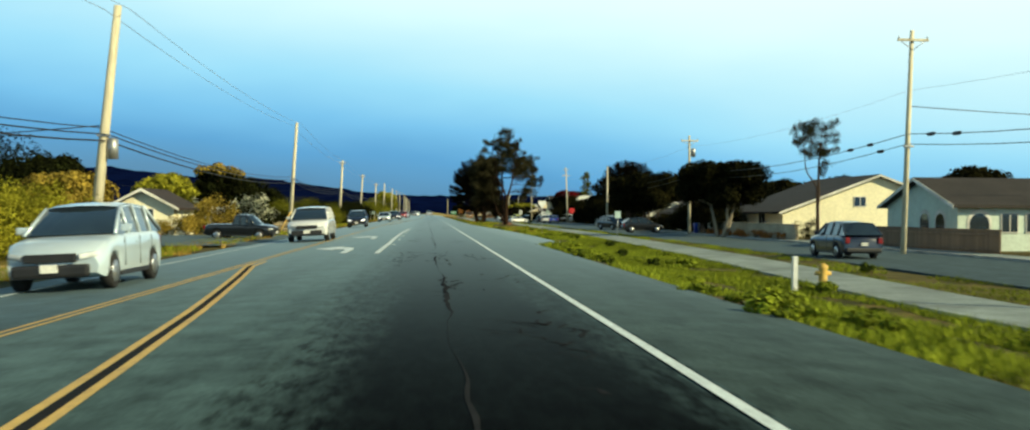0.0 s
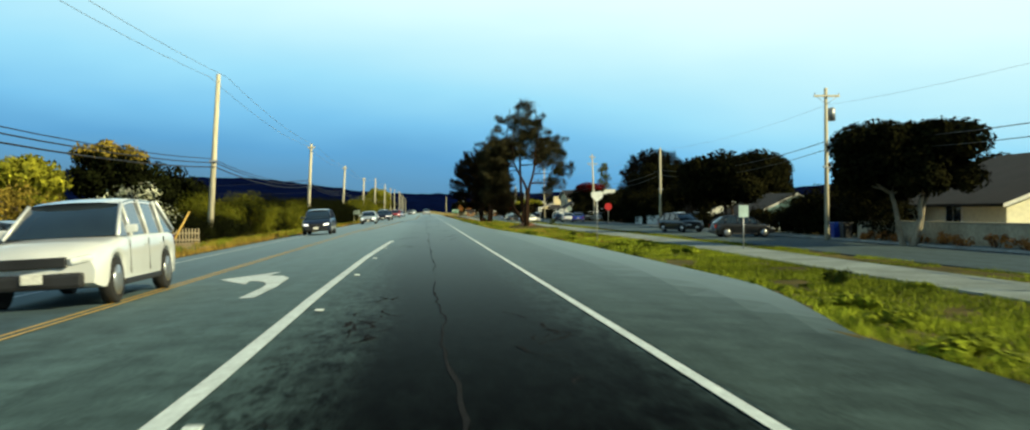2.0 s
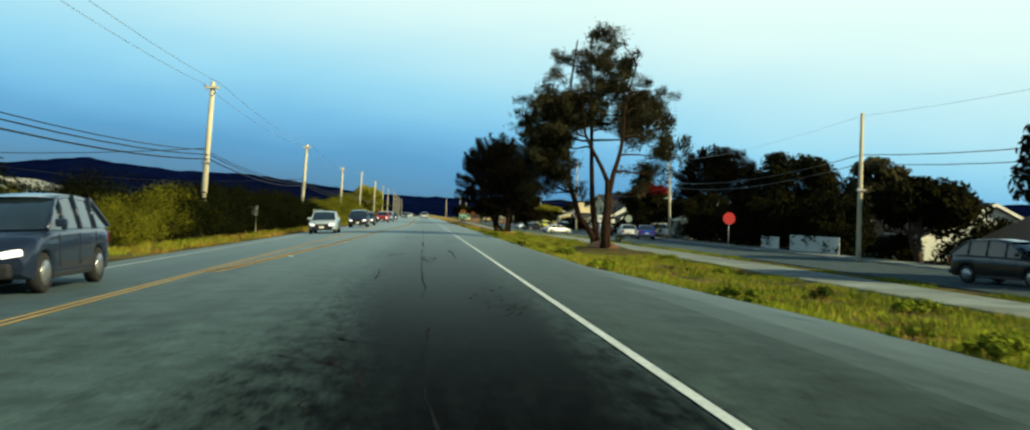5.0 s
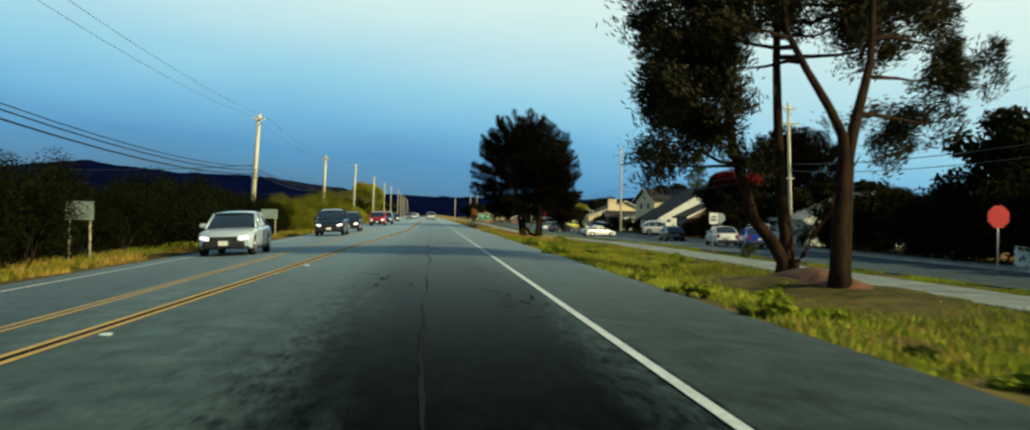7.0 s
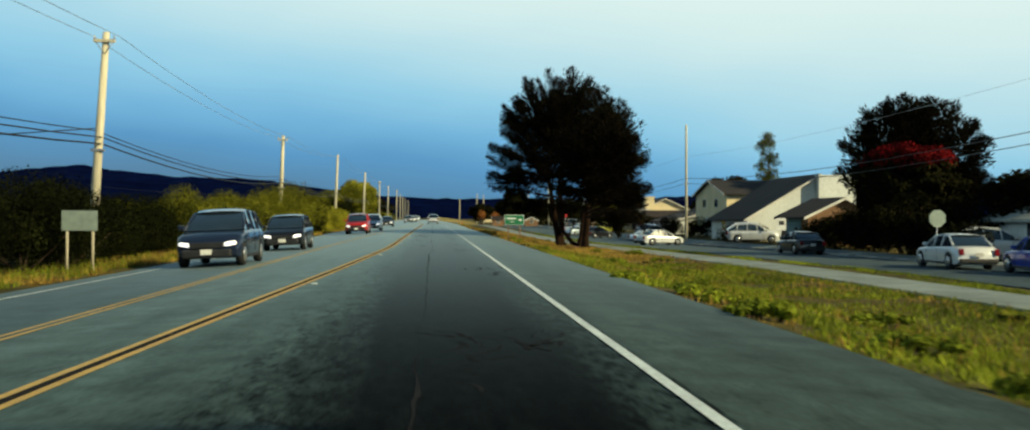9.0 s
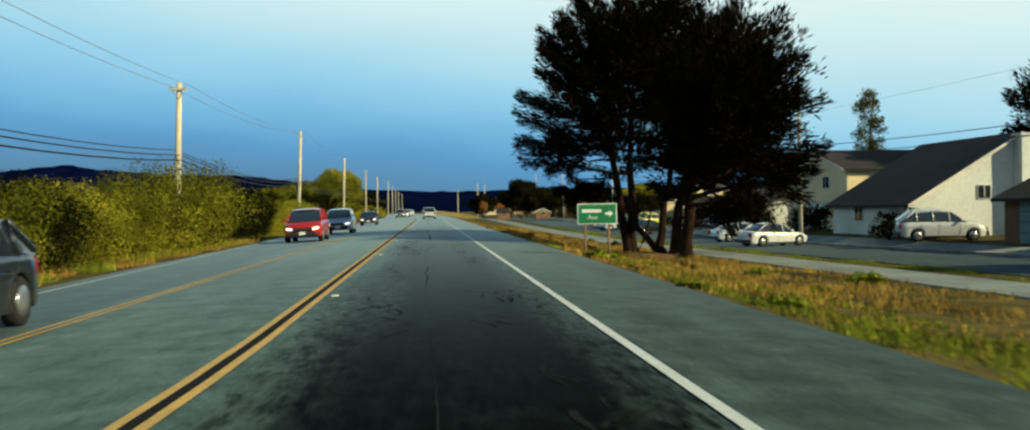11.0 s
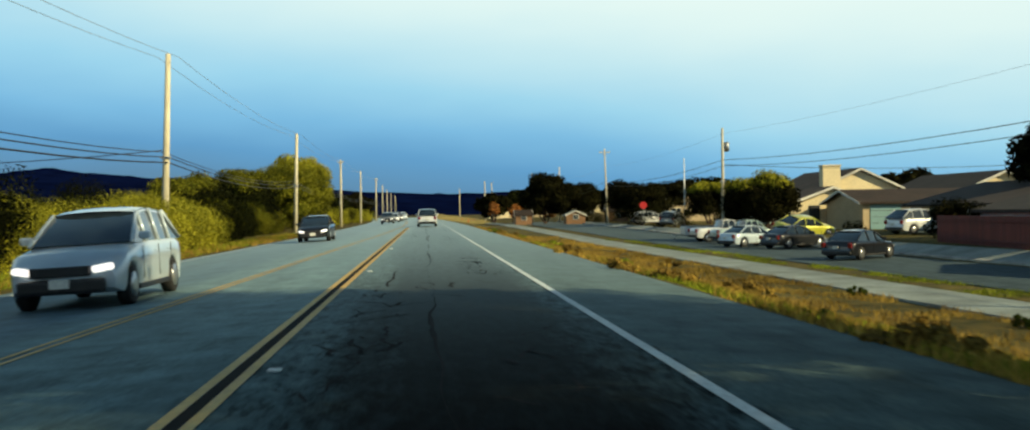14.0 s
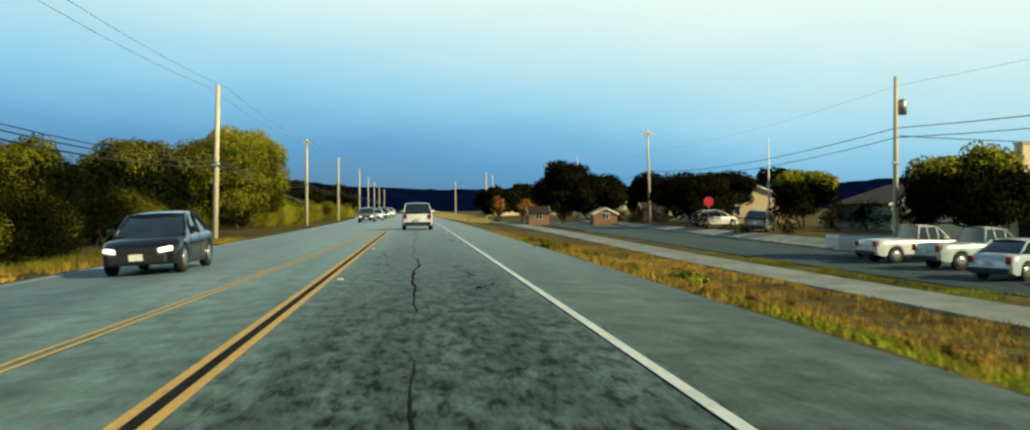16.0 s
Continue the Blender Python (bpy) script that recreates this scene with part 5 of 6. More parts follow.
def car(kind, paint_mat, label, m, lit=False, group=""):
    """A vehicle whose nose points along its own -y, standing on its wheels at z = 0."""
    s = SHAPES[kind]
    L, W, clear = s["L"], s["W"], s["clear"]
    hw, wheel = W / 2, 0.33 if clear < 0.27 else 0.37
    axle = (0.185 * L, 0.80 * L)
    t = thing("pickup_truck" if kind == "pickup" else "car", label, "pickup truck" if kind == "pickup" else "car", m, group)
    off = -L / 2
    us = sorted(set([k / 28 for k in range(29)] + [0.008, 0.02, 0.98, 0.992] + [min(1, max(0, (a + wheel * 1.16 * math.cos(k * math.pi / 8)) / L)) for a in axle for k in range(9)]))
    rings = []
    for u in us:
        y = u * L
        top = float(np.mean([np.interp(u + d, [q[0] for q in s["deck"]], [q[1] for q in s["deck"]]) for d in (-0.012, 0, 0.012)]))
        low = clear
        for a in axle:
            d = abs(y - a)
            if d <= wheel * 1.165:
                low = max(low, wheel + math.sqrt(max(0, (wheel * 1.16) ** 2 - d * d)) * 0.98)
        nose, tail = max(0.0, 1 - u / 0.13), max(0.0, (u - 0.90) / 0.10)
        w = hw * (1 - 0.13 * nose ** 2 - 0.08 * tail ** 2)
        lowc = clear + 0.10 * (nose ** 3 + tail ** 3)
        low = max(low, lowc)
        mid = max(low + 0.03, clear + 0.62 * (top - clear))
        shoulder = max(mid + 0.02, top - 0.12)
        half = [(0, lowc), (w * 0.72, lowc), (w * 0.72, low), (w * 0.965, low), (w * 0.992, (low + mid) / 2), (w, mid), (w * 0.985, shoulder), (w * 0.945, max(shoulder + 0.01, top - 0.045)), (w * 0.86, top - 0.004), (w * 0.5, top + 0.022), (0, top + 0.034)]
        ring = []
        for x, z in half:
            f = (x / hw) ** 2
            ring.append(Vector((x, off + y + 0.26 * f * nose - 0.14 * f * tail, z)))
        rings.append(ring + [Vector((-v.x, v.y, v.z)) for v in ring[-2:0:-1]])
    n = len(rings[0])
    vs = [v for r in rings for v in r]
    fs = [(i * n + k, i * n + (k + 1) % n, (i + 1) * n + (k + 1) % n, (i + 1) * n + k) for i in range(len(rings) - 1) for k in range(n)]
    fs += [tuple(range(n - 1, -1, -1)), tuple(range((len(rings) - 1) * n, len(rings) * n))]
    me = mesh("body", vs, fs, paint_mat, True)
    bm = bmesh.new()
    bm.from_mesh(me)
    bmesh.ops.recalc_face_normals(bm, faces=bm.faces)
    bm.to_mesh(me)
    bm.free()
    me.set_sharp_from_angle(angle=radians(38))
    part("body", me, t)
    # glasshouse and roof
    R = s["roof"]
    zb = R[0][1] - 0.02

    def sect(u, z, inset):
        k = (z - zb) / (R[2][1] - zb)
        return hw * (0.92 - 0.19 * max(0, k)) - inset, off + u * L, z

    fr = (-1, -0.6, 0, 0.6, 1)
    vs, fs = [], []
    for i, (u, z) in enumerate(R):
        x, y, zz = sect(u, z, 0.02)
        bow = {0: -0.20, 1: -0.10, 3: 0.05, 4: 0.10}.get(i, 0.0)
        vs += [(f * x, y + bow * (1 - f * f), zz) for f in fr]
    base = len(vs)
    for u, z in R:
        x, y, _ = sect(u, zb, 0.01)
        vs += [(-x, y, zb), (x, y, zb)]
    for i in range(len(R) - 1):
        fs += [(i * 5 + k, i * 5 + k + 1, i * 5 + k + 6, i * 5 + k + 5) for k in range(4)]
        a = base + 2 * i
        fs += [(a, i * 5, i * 5 + 5, a + 2), (i * 5 + 4, a + 1, a + 3, i * 5 + 9)]
    me = mesh("glasshouse", vs, fs, GLASS_DARK, True)
    me.set_sharp_from_angle(angle=radians(30))
    part("glasshouse", me, t, "dark tinted windows")
    vs, fs = [], []
    rows = [R[1], ((R[1][0] + R[2][0]) / 2, R[1][1] * 0.35 + R[2][1] * 0.65), R[2], ((R[2][0] + R[3][0]) / 2, (R[2][1] + R[3][1]) / 2 + 0.01), R[3]]
    for i, (u, z) in enumerate(rows):
        x, y, zz = sect(u, z, -0.008)
        bow = {0: -0.10, 4: 0.05}.get(i, 0.0)
        vs += [(f * x, y + bow * (1 - f * f), zz + dz) for f, dz in ((-1, -0.06), (-0.94, 0.005), (-0.6, 0.03), (0, 0.042), (0.6, 0.03), (0.94, 0.005), (1, -0.06))]
    for i in range(4):
        fs += [(i * 7 + k, i * 7 + k + 1, i * 7 + k + 8, i * 7 + k + 7) for k in range(6)]
    part("roof", mesh("roof", vs, fs, paint_mat, True), t)
    for sx in (-1, 1):
        pil = [(R[0], R[1]), (R[3], R[4])] + [((u, zb), (u + 0.01, float(np.interp(u, [r[0] for r in R], [r[1] for r in R])))) for u in s["pillars"]]
        for (u0, z0), (u1, z1) in pil:
            a, b = sect(u0, z0, -0.004), sect(u1, z1, -0.004)
            part("pillar", tube("pillar", [(sx * a[0], a[1], a[2]), (sx * b[0], b[1], b[2])], [0.036, 0.032], paint_mat, 6), t)
        for a in axle:
            w = part("wheel", tube("wheel", [(sx * (hw - 0.23), off + a, wheel), (sx * (hw - 0.21), off + a, wheel), (sx * (hw - 0.03), off + a, wheel), (sx * (hw - 0.01), off + a, wheel)], [wheel * 0.9, wheel, wheel, wheel * 0.92], TYRE, 20), t)
            part("rim", tube("rim", [(sx * (hw - 0.03), off + a, wheel), (sx * (hw + 0.002), off + a, wheel), (sx * (hw + 0.004), off + a, wheel)], [wheel * 0.66, wheel * 0.64, wheel * 0.2], RIM, 14), w)
        d0 = s["deck"]
        zl = d0[1][1] - 0.12
        part("headlight", box("headlight", (0.34, 0.22, 0.11), (sx * hw * 0.66, off + 0.19, zl), LAMP_ON if lit else LAMP_OFF, 0.045, pose(0, 0, 0, 0, sx * -8, sx * 26)), t)
        zt = s["deck"][-2][1] - 0.18
        part("tail_lamp", box("tail_lamp", (0.20, 0.12, 0.26), (sx * hw * 0.80, off + L - 0.045, zt), TAIL, 0.03), t)
        for u in (0.33, 0.56, 0.76):
            if u < R[3][0]:
                part("door_seam", box("door_seam", (0.012, 0.015, (zb - clear) * 0.72), (sx * hw * 0.996, off + u * L, clear + (zb - clear) * 0.56), TRIM), t)
                if u > 0.4:
                    part("door_handle", box("door_handle", (0.03, 0.16, 0.035), (sx * hw * 0.992, off + u * L - 0.2, zb - 0.17), paint_mat, 0.01), t)
        part("sill", box("sill", (0.06, L * 0.44, 0.10), (sx * hw * 0.955, off + L * 0.495, clear + 0.03), TRIM, 0.02), t, "dark plastic sill")
        ua = R[0][0] + 0.06
        part("mirror", box("mirror", (0.20, 0.10, 0.14), (sx * (hw + 0.06), off + ua * L, R[0][1] + 0.10), paint_mat, 0.035), t)
    part("grille", box("grille", (W * 0.50, 0.10, 0.16), (0, off + 0.035, s["deck"][1][1] - 0.15), TRIM, 0.02), t, "black grille")
    part("bumper", box("bumper", (W * 0.74, 0.16, 0.24), (0, off + 0.06, clear + 0.15), TRIM, 0.06), t, "dark lower air intake")
    part("bumper", box("bumper", (W * 0.86, 0.14, 0.17), (0, off + L - 0.03, clear + 0.16), TRIM, 0.04), t, "dark lower bumper")
    part("number_plate", box("number_plate", (0.31, 0.02, 0.15), (0, off - 0.05, clear + 0.20), PLATE, 0.004), t)
    part("number_plate", box("number_plate", (0.31, 0.02, 0.15), (0, off + L + 0.05, clear + 0.42), PLATE, 0.004), t)
    return t


def on(x, y, turn=0, lift=0.0):
    """A pose on the ground, leaning with the crossfall of the road."""
    tilt = math.degrees(math.atan2(lie(x + 0.8, y) - lie(x - 0.8, y), 1.6))
    return pose(x, y, lie(x, y) + lift, 0, -tilt, turn)


# oncoming traffic, nose towards -y
car("suv", SILVER_P, "pale silver-blue crossover on the oncoming lane", on(-6.95, 21.4))
car("big_suv", WHITE_P, "large pale boxy SUV on the oncoming lane", on(-5.9, 52.4))
car("pickup", BLACK_P, "black pickup truck waiting at the side street", on(-11.0, 61.5, 78)).scale = (0.86, 0.80, 0.86)
car("suv", NAVY_P, "dark navy SUV with lit headlights on the oncoming lane", on(-7.05, 103.0), True)
car("sedan", SILVER_P, "silver-blue saloon car with lit headlights on the oncoming lane", on(-6.6, 154.6), True)
car("suv", NAVY_P, "dark blue SUV with lit headlights on the oncoming lane", on(-6.2, 185.2), True)
car("hatch", BLACK_P, "black hatchback with lit headlights on the oncoming lane", on(-6.2, 199.6), True)
car("suv", RED_P, "red SUV with lit headlights on the oncoming lane", on(-6.05, 239.8), True)
car("suv", SILVER_P, "silver SUV with lit headlights on the oncoming lane", on(-5.85, 257.0), True)
car("sedan", BLACK_P, "black saloon car with lit headlights on the oncoming lane", on(-6.2, 297.5), True)
car("suv", GREY_P, "grey SUV with lit headlights on the oncoming lane", on(-5.4, 388.0), True)
car("sedan", WHITE_P, "small white distant car on the oncoming lane", on(-5.0, 404.0), True)
car("suv", BLACK_P, "small black distant car on the oncoming lane", on(-5.0, 420.0), True)
car("sedan", WHITE_P, "small white distant car on the oncoming lane", on(-5.0, 438.0), True)
car("suv", SILVER_P, "small silver distant car on the oncoming lane", on(-5.0, 460.0), True)
car("hatch", WHITE_P, "small white distant car on the oncoming lane", on(-5.0, 480.0), True)
# the car ahead
car("suv", WHITE_P, "white SUV seen from behind in the lane ahead", on(0.15, 336.5, 180))
car("suv", GREY_P, "grey car further ahead in the lane", on(0.1, 392.0, 180))
# parked along the residential street
car("suv", NAVY_P, "dark navy SUV on the residential street", on(19.0, 46.0, 180))
car("hatch", BLACK_P, "black hatchback parked on the residential street", on(21.6, 103.5, 90))
car("suv", BLACK_P, "dark SUV parked on the residential street", on(21.5, 120.0, 20))
car("sedan", BLUE_P, "bright blue saloon car parked on the street", on(23.1, 190.4, 172))
car("sedan", WHITE_P, "white saloon car on the residential street", on(22.2, 195.6, 176))
car("suv", WHITE_P, "white SUV parked on a driveway", on(28.2, 203.5, 80))
car("sedan", BLACK_P, "black saloon car parked at the kerb", on(23.6, 218.0, 180))
car("suv", WHITE_P, "white van-like car parked beside a house", on(27.5, 240.0, 75))
car("sedan", WHITE_P, "white saloon car parked at the kerb", on(21.6, 250.0, 110))
car("sedan", SILVER_P, "pale silver saloon car parked at the kerb", on(23.3, 262.0, 100))
car("sedan", BLACK_P, "black saloon car parked on the street", on(21.7, 288.0, 128))
car("suv", WHITE_P, "white SUV parked on a driveway", on(32.4, 303.0, 105))
car("sedan", YELLOW_P, "lime-yellow saloon car parked on a driveway", on(26.9, 309.5, 108))
car("sedan", BLACK_P, "black saloon car parked on the street", on(23.6, 302.5, 118))
car("sedan", SILVER_P, "pale grey saloon car parked on the street", on(22.0, 306.6, 118))
car("pickup", AQUA_P, "pale aqua pickup truck parked on the street", on(23.5, 312.4, 100))
car("pickup", WHITE_P, "white pickup truck parked beside the street", on(23.4, 317.8, 98))
car("sedan", BLACK_P, "black saloon car parked beside the street", on(26.6, 277.0, 120))
car("suv", GREY_P, "dark car parked in front of a house", on(27.6, 352.0, 150))
car("suv", WHITE_P, "white car parked in front of a house", on(28.6, 368.0, 100))

# ---------- houses ----------


def house(label, x0, x1, y0, y1, eave, ridge, axis, wall_m, roof_m, wins=(), doors=(), chimney=None, z0=-0.65, over=0.45, name="house"):
    """A gabled house on a rectangle. axis: the way of the ridge. wins, doors: (face, along, z, width, height)."""
    t = thing(name, label, "house", pose((x0 + x1) / 2, (y0 + y1) / 2, z0))
    a, b = (x1 - x0) / 2, (y1 - y0) / 2
    if axis == "y":
        vs = [(-a, -b, -0.3), (a, -b, -0.3), (a, b, -0.3), (-a, b, -0.3), (-a, -b, eave), (a, -b, eave), (a, b, eave), (-a, b, eave), (0, -b, ridge - 0.06), (0, b, ridge - 0.06)]
        fs = [(0, 1, 5, 8, 4), (1, 2, 6, 5), (2, 3, 7, 9, 6), (3, 0, 4, 7)]
    else:
        vs = [(-a, -b, -0.3), (a, -b, -0.3), (a, b, -0.3), (-a, b, -0.3), (-a, -b, eave), (a, -b, eave), (a, b, eave), (-a, b, eave), (-a, 0, ridge - 0.06), (a, 0, ridge - 0.06)]
        fs = [(0, 1, 5, 4), (1, 2, 6, 9, 5), (2, 3, 7, 6), (3, 0, 4, 8, 7)]
    part("wall", mesh("wall", vs, fs, wall_m), t)
    run, half = (b, a) if axis == "y" else (a, b)
    slope = (ridge - eave) / half
    for s in (-1, 1):
        e = half + over
        pr = [(0, ridge), (s * e, ridge - slope * e), (s * e, ridge - slope * e + 0.16), (0, ridge + 0.18)]
        ln = run + over
        vs = [(p, -ln, z) if axis == "y" else (-ln, p, z) for p, z in pr] + [(p, ln, z) if axis == "y" else (ln, p, z) for p, z in pr]
        me = mesh("roof", vs, [(0, 1, 2, 3), (7, 6, 5, 4), (0, 4, 5, 1), (1, 5, 6, 2), (2, 6, 7, 3)], roof_m)
        part("roof", me, t)
        for end in (-1, 1):
            q = ln + 0.015
            vs = []
            for dq in (0, 0.03):
                for p, z in ((0, ridge + 0.17), (s * e, ridge - slope * e + 0.15), (s * e, ridge - slope * e - 0.05), (0, ridge - 0.03)):
                    vs.append((p, end * (q + dq), z) if axis == "y" else (end * (q + dq), p, z))
            part("bargeboard", mesh("bargeboard", vs, [(0, 1, 2, 3), (4, 5, 6, 7), (0, 4, 5, 1), (1, 5, 6, 2), (2, 6, 7, 3)], FASCIA), t, "pale painted bargeboard")

    def put(face, along, z, w, h, frame_d, name_, mat_, pane):
        n = {"-y": (0, -1), "-x": (-1, 0), "+x": (1, 0), "+y": (0, 1)}[face]
        if n[1]:
            at, size, psize = (along, n[1] * (b + 0.02), z), (w, frame_d, h), (w - 0.14, frame_d, h - 0.14)
        else:
            at, size, psize = (n[0] * (a + 0.02), along, z), (frame_d, w, h), (frame_d, w - 0.14, h - 0.14)
        f = part(name_, box(name_, size, at, mat_, 0.01), t)
        if pane:
            part("pane", box("pane", psize, (at[0] + n[0] * 0.02, at[1] + n[1] * 0.02, z), GLASS_DARK, 0.005), f, "dark glass pane")
            bar = (0.05, frame_d, h - 0.1) if n[1] else (frame_d, 0.05, h - 0.1)
            part("glazing_bar", box("glazing_bar", bar, (at[0] + n[0] * 0.03, at[1] + n[1] * 0.03, z), FASCIA), f)

    for face, along, z, w, h in wins:
        put(face, along, z, w, h, 0.08, "window", FASCIA, True)
    for face, along, w, h, kind, m_ in doors:
        if kind == "arch":
            rim = [(-w / 2, 0.0), (w / 2, 0.0)] + [(w / 2 * math.cos(math.pi * k / 10), h - w / 2 + w / 2 * math.sin(math.pi * k / 10)) for k in range(11)]
            for grow, lift, m_a, n_a in ((1.22, 0.02, FASCIA, "arch_surround"), (1.0, 0.035, GLASS_DARK, "arch_opening")):
                vs = [((along + p * grow, -b - lift - dq, q * (1 + (grow - 1) * 0.5)) if face == "-y" else (-a - lift - dq, along - p * grow, q * (1 + (grow - 1) * 0.5))) for dq in (0.0, 0.02) for p, q in rim]
                n_r = len(rim)
                part(n_a, mesh(n_a, vs, [tuple(range(n_r)), tuple(range(2 * n_r - 1, n_r - 1, -1))] + [(k, (k + 1) % n_r, n_r + (k + 1) % n_r, n_r + k) for k in range(n_r)], m_a), t)
            continue
        put(face, along, h / 2, w, h, 0.07, kind, m_, False)
        if kind == "garage_door":
            for k in range(1, 4):
                n = -1 if face[0] == "-" else 1
                size = (w - 0.1, 0.02, 0.03) if face[1] == "y" else (0.02, w - 0.1, 0.03)
                at = (along, n * (b + 0.06), h * k / 4) if face[1] == "y" else (n * (a + 0.06), along, h * k / 4)
                part("door_groove", box("door_groove", size, at, TRIM), t)
    if chimney:
        cx, cy, w, d, top = chimney
        c = part("chimney", box("chimney", (w, d, top + 0.3), (cx, cy, top / 2 - 0.15), wall_m, 0.02), t)
        part("chimney_cap", box("chimney_cap", (w + 0.16, d + 0.16, 0.12), (cx, cy, top), wall_m, 0.02), c)
    return t


house("low pale cream house with a big gable and dark roof", 29.6, 46.2, 84.5, 99, 2.1, 5.15, "y", PALE_CREAM, SHINGLE, (("-y", -1.6, 3.0, 1.1, 0.9), ("-y", 4.6, 1.5, 1.6, 1.1), ("-x", -2, 1.5, 1.8, 1.1)))
house("pale house with arched porch openings", 28.2, 42.0, 53.0, 61.5, 2.45, 3.9, "x", PALE_WALL, SHINGLE, (("-y", -4.0, 1.5, 1.0, 1.1), ("-y", -2.6, 1.5, 1.0, 1.1), ("-y", 1.5, 1.5, 1.6, 1.1)), (("-x", -2.4, 1.0, 2.0, "arch", TRIM), ("-x", -0.6, 1.0, 2.0, "arch", TRIM), ("-y", -5.7, 1.1, 2.0, "arch", TRIM)))
house("blue house with thick white gable boards", 29.5, 38.3, 126.5, 137.0, 1.75, 3.75, "y", TEAL, SHINGLE, (("-y", 2.0, 1.3, 1.5, 1.0), ("-x", 3.0, 1.3, 1.5, 1.0)), (("-y", -1.6, 2.6, 2.0, "garage_door", OFFWHITE),), z0=-1.25)
house("white-gabled house with dark roof", 30.5, 39.3, 145.0, 155.5, 1.9, 4.0, "y", OFFWHITE, SHINGLE, (("-x", 3.0, 1.4, 1.5, 1.1), ("-y", 1, 1.5, 1.6, 1.1)), (("-x", -1.8, 3.6, 2.1, "garage_door", OFFWHITE),), z0=-1.2)
house("pale low house with dark roof", 34.0, 44.0, 159.0, 169.0, 2.2, 3.8, "x", TAN, SHINGLE, (("-x", 3.0, 1.4, 1.5, 1.1), ("-y", 0, 1.5, 1.6, 1.1)), (("-x", -2.2, 3.4, 2.1, "garage_door", TAN),))
house("low brown house behind trees", 33.0, 43.0, 176.0, 188.0, 2.4, 4.2, "y", BROWN_WALL, SHINGLE, (("-x", 2.0, 1.4, 1.5, 1.1), ("-y", 0, 1.5, 1.6, 1.1)), (("-x", -2.6, 3.6, 2.1, "garage_door", OFFWHITE),))
house("white-gabled house with a pale roof", 29.6, 40.0, 197.5, 206.0, 2.1, 4.2, "y", OFFWHITE, PALE_ROOF, (("-y", 0, 1.5, 1.6, 1.1), ("-x", 0, 1.4, 1.6, 1.1)))
house("brown garage with a white-edged gable", 28.2, 33.6, 229.0, 235.0, 2.2, 3.5, "y", BROWN_WALL, BROWN_ROOF, (), (("-x", 0, 3.2, 2.0, "garage_door", TEAL), ("-y", 0.4, 2.6, 2.0, "garage_door", BROWN_WALL)))
house("white house with a long dark catslide roof", 28.8, 42.2, 246.0, 258.0, 2.0, 6.0, "y", OFFWHITE, SHINGLE, (("-y", -2.2, 2.6, 0.9, 0.9), ("-x", 1.5, 1.3, 1.4, 1.0)), (), (1.6, -6.5, 3.9, 0.9, 6.0))
house("cream two-storey house with dark roof", 31.5, 43.5, 262.0, 275.0, 4.6, 6.2, "x", CREAM, SHINGLE, (("-x", 2.5, 3.7, 1.3, 1.0), ("-x", -2.5, 3.7, 1.3, 1.0), ("-y", -3, 3.7, 1.3, 1.0)), (("-x", 0, 4.2, 2.1, "garage_door", OFFWHITE),))
house("low white-gabled house with dark roof", 29.8, 40.0, 281.0, 291.0, 2.1, 3.3, "y", OFFWHITE, SHINGLE, (("-x", 2.6, 1.4, 1.4, 1.0), ("-y", 2, 1.4, 1.6, 1.0)), (), z0=-1.2)
house("pale house with stepped brown roofs", 34.6, 46.0, 297.0, 309.0, 2.5, 3.9, "y", CREAM, BROWN_ROOF, (("-y", -2.6, 1.5, 1.6, 1.1), ("-x", 2.6, 1.4, 1.5, 1.1)), (("-x", -2.4, 3.8, 2.1, "garage_door", FASCIA),), z0=-1.25)
house("cream two-storey house with a broad chimney", 36.8, 44.4, 331.5, 345.0, 3.6, 5.3, "y", CREAM, BROWN_ROOF, (("-x", -3, 2.9, 1.2, 0.9), ("-x", 2, 2.9, 1.2, 0.9)), (), (-2.9, -6.95, 1.7, 0.9, 5.7))
house("cream garage gable with white bargeboards", 32.0, 39.4, 326.0, 331.0, 2.2, 3.5, "y", CREAM, BROWN_ROOF, (), (("-y", -1.6, 1.0, 2.0, "door", TRIM),))
house("pale low house with stepped dark roofs", 44.5, 54.0, 322.0, 336.0, 2.6, 4.6, "y", CREAM, SHINGLE, (("-y", 0, 1.5, 1.6, 1.1),))
house("low tan garage wing with brown roof", 34.8, 45.0, 317.5, 325.0, 2.15, 3.1, "x", TAN, BROWN_ROOF, (("-y", 2.6, 1.4, 1.4, 1.0),), (("-y", -3.2, 2.6, 2.0, "garage_door", TEAL), ("-y", 0.4, 0.95, 2.0, "door", BROWN_WALL)))
for k, (x, y, w, d, h, m_) in enumerate(((14.6, 404, 2.6, 3.0, 2.2, BROWN_WALL), (22.0, 398, 3.0, 3.0, 2.0, BROWN_WALL), (29.6, 404, 3.4, 3.0, 2.4, BROWN_WALL))):
    house("small brown shed at the end of the street", x, x + w, y, y + d, h * 0.68, h, "xy"[k % 2], m_, (BROWN_ROOF, PALE_ROOF)[k % 2], (("-y", 0, 1.1, 0.9, 0.8),), name="shed", z0=lie(x, y), over=0.2)
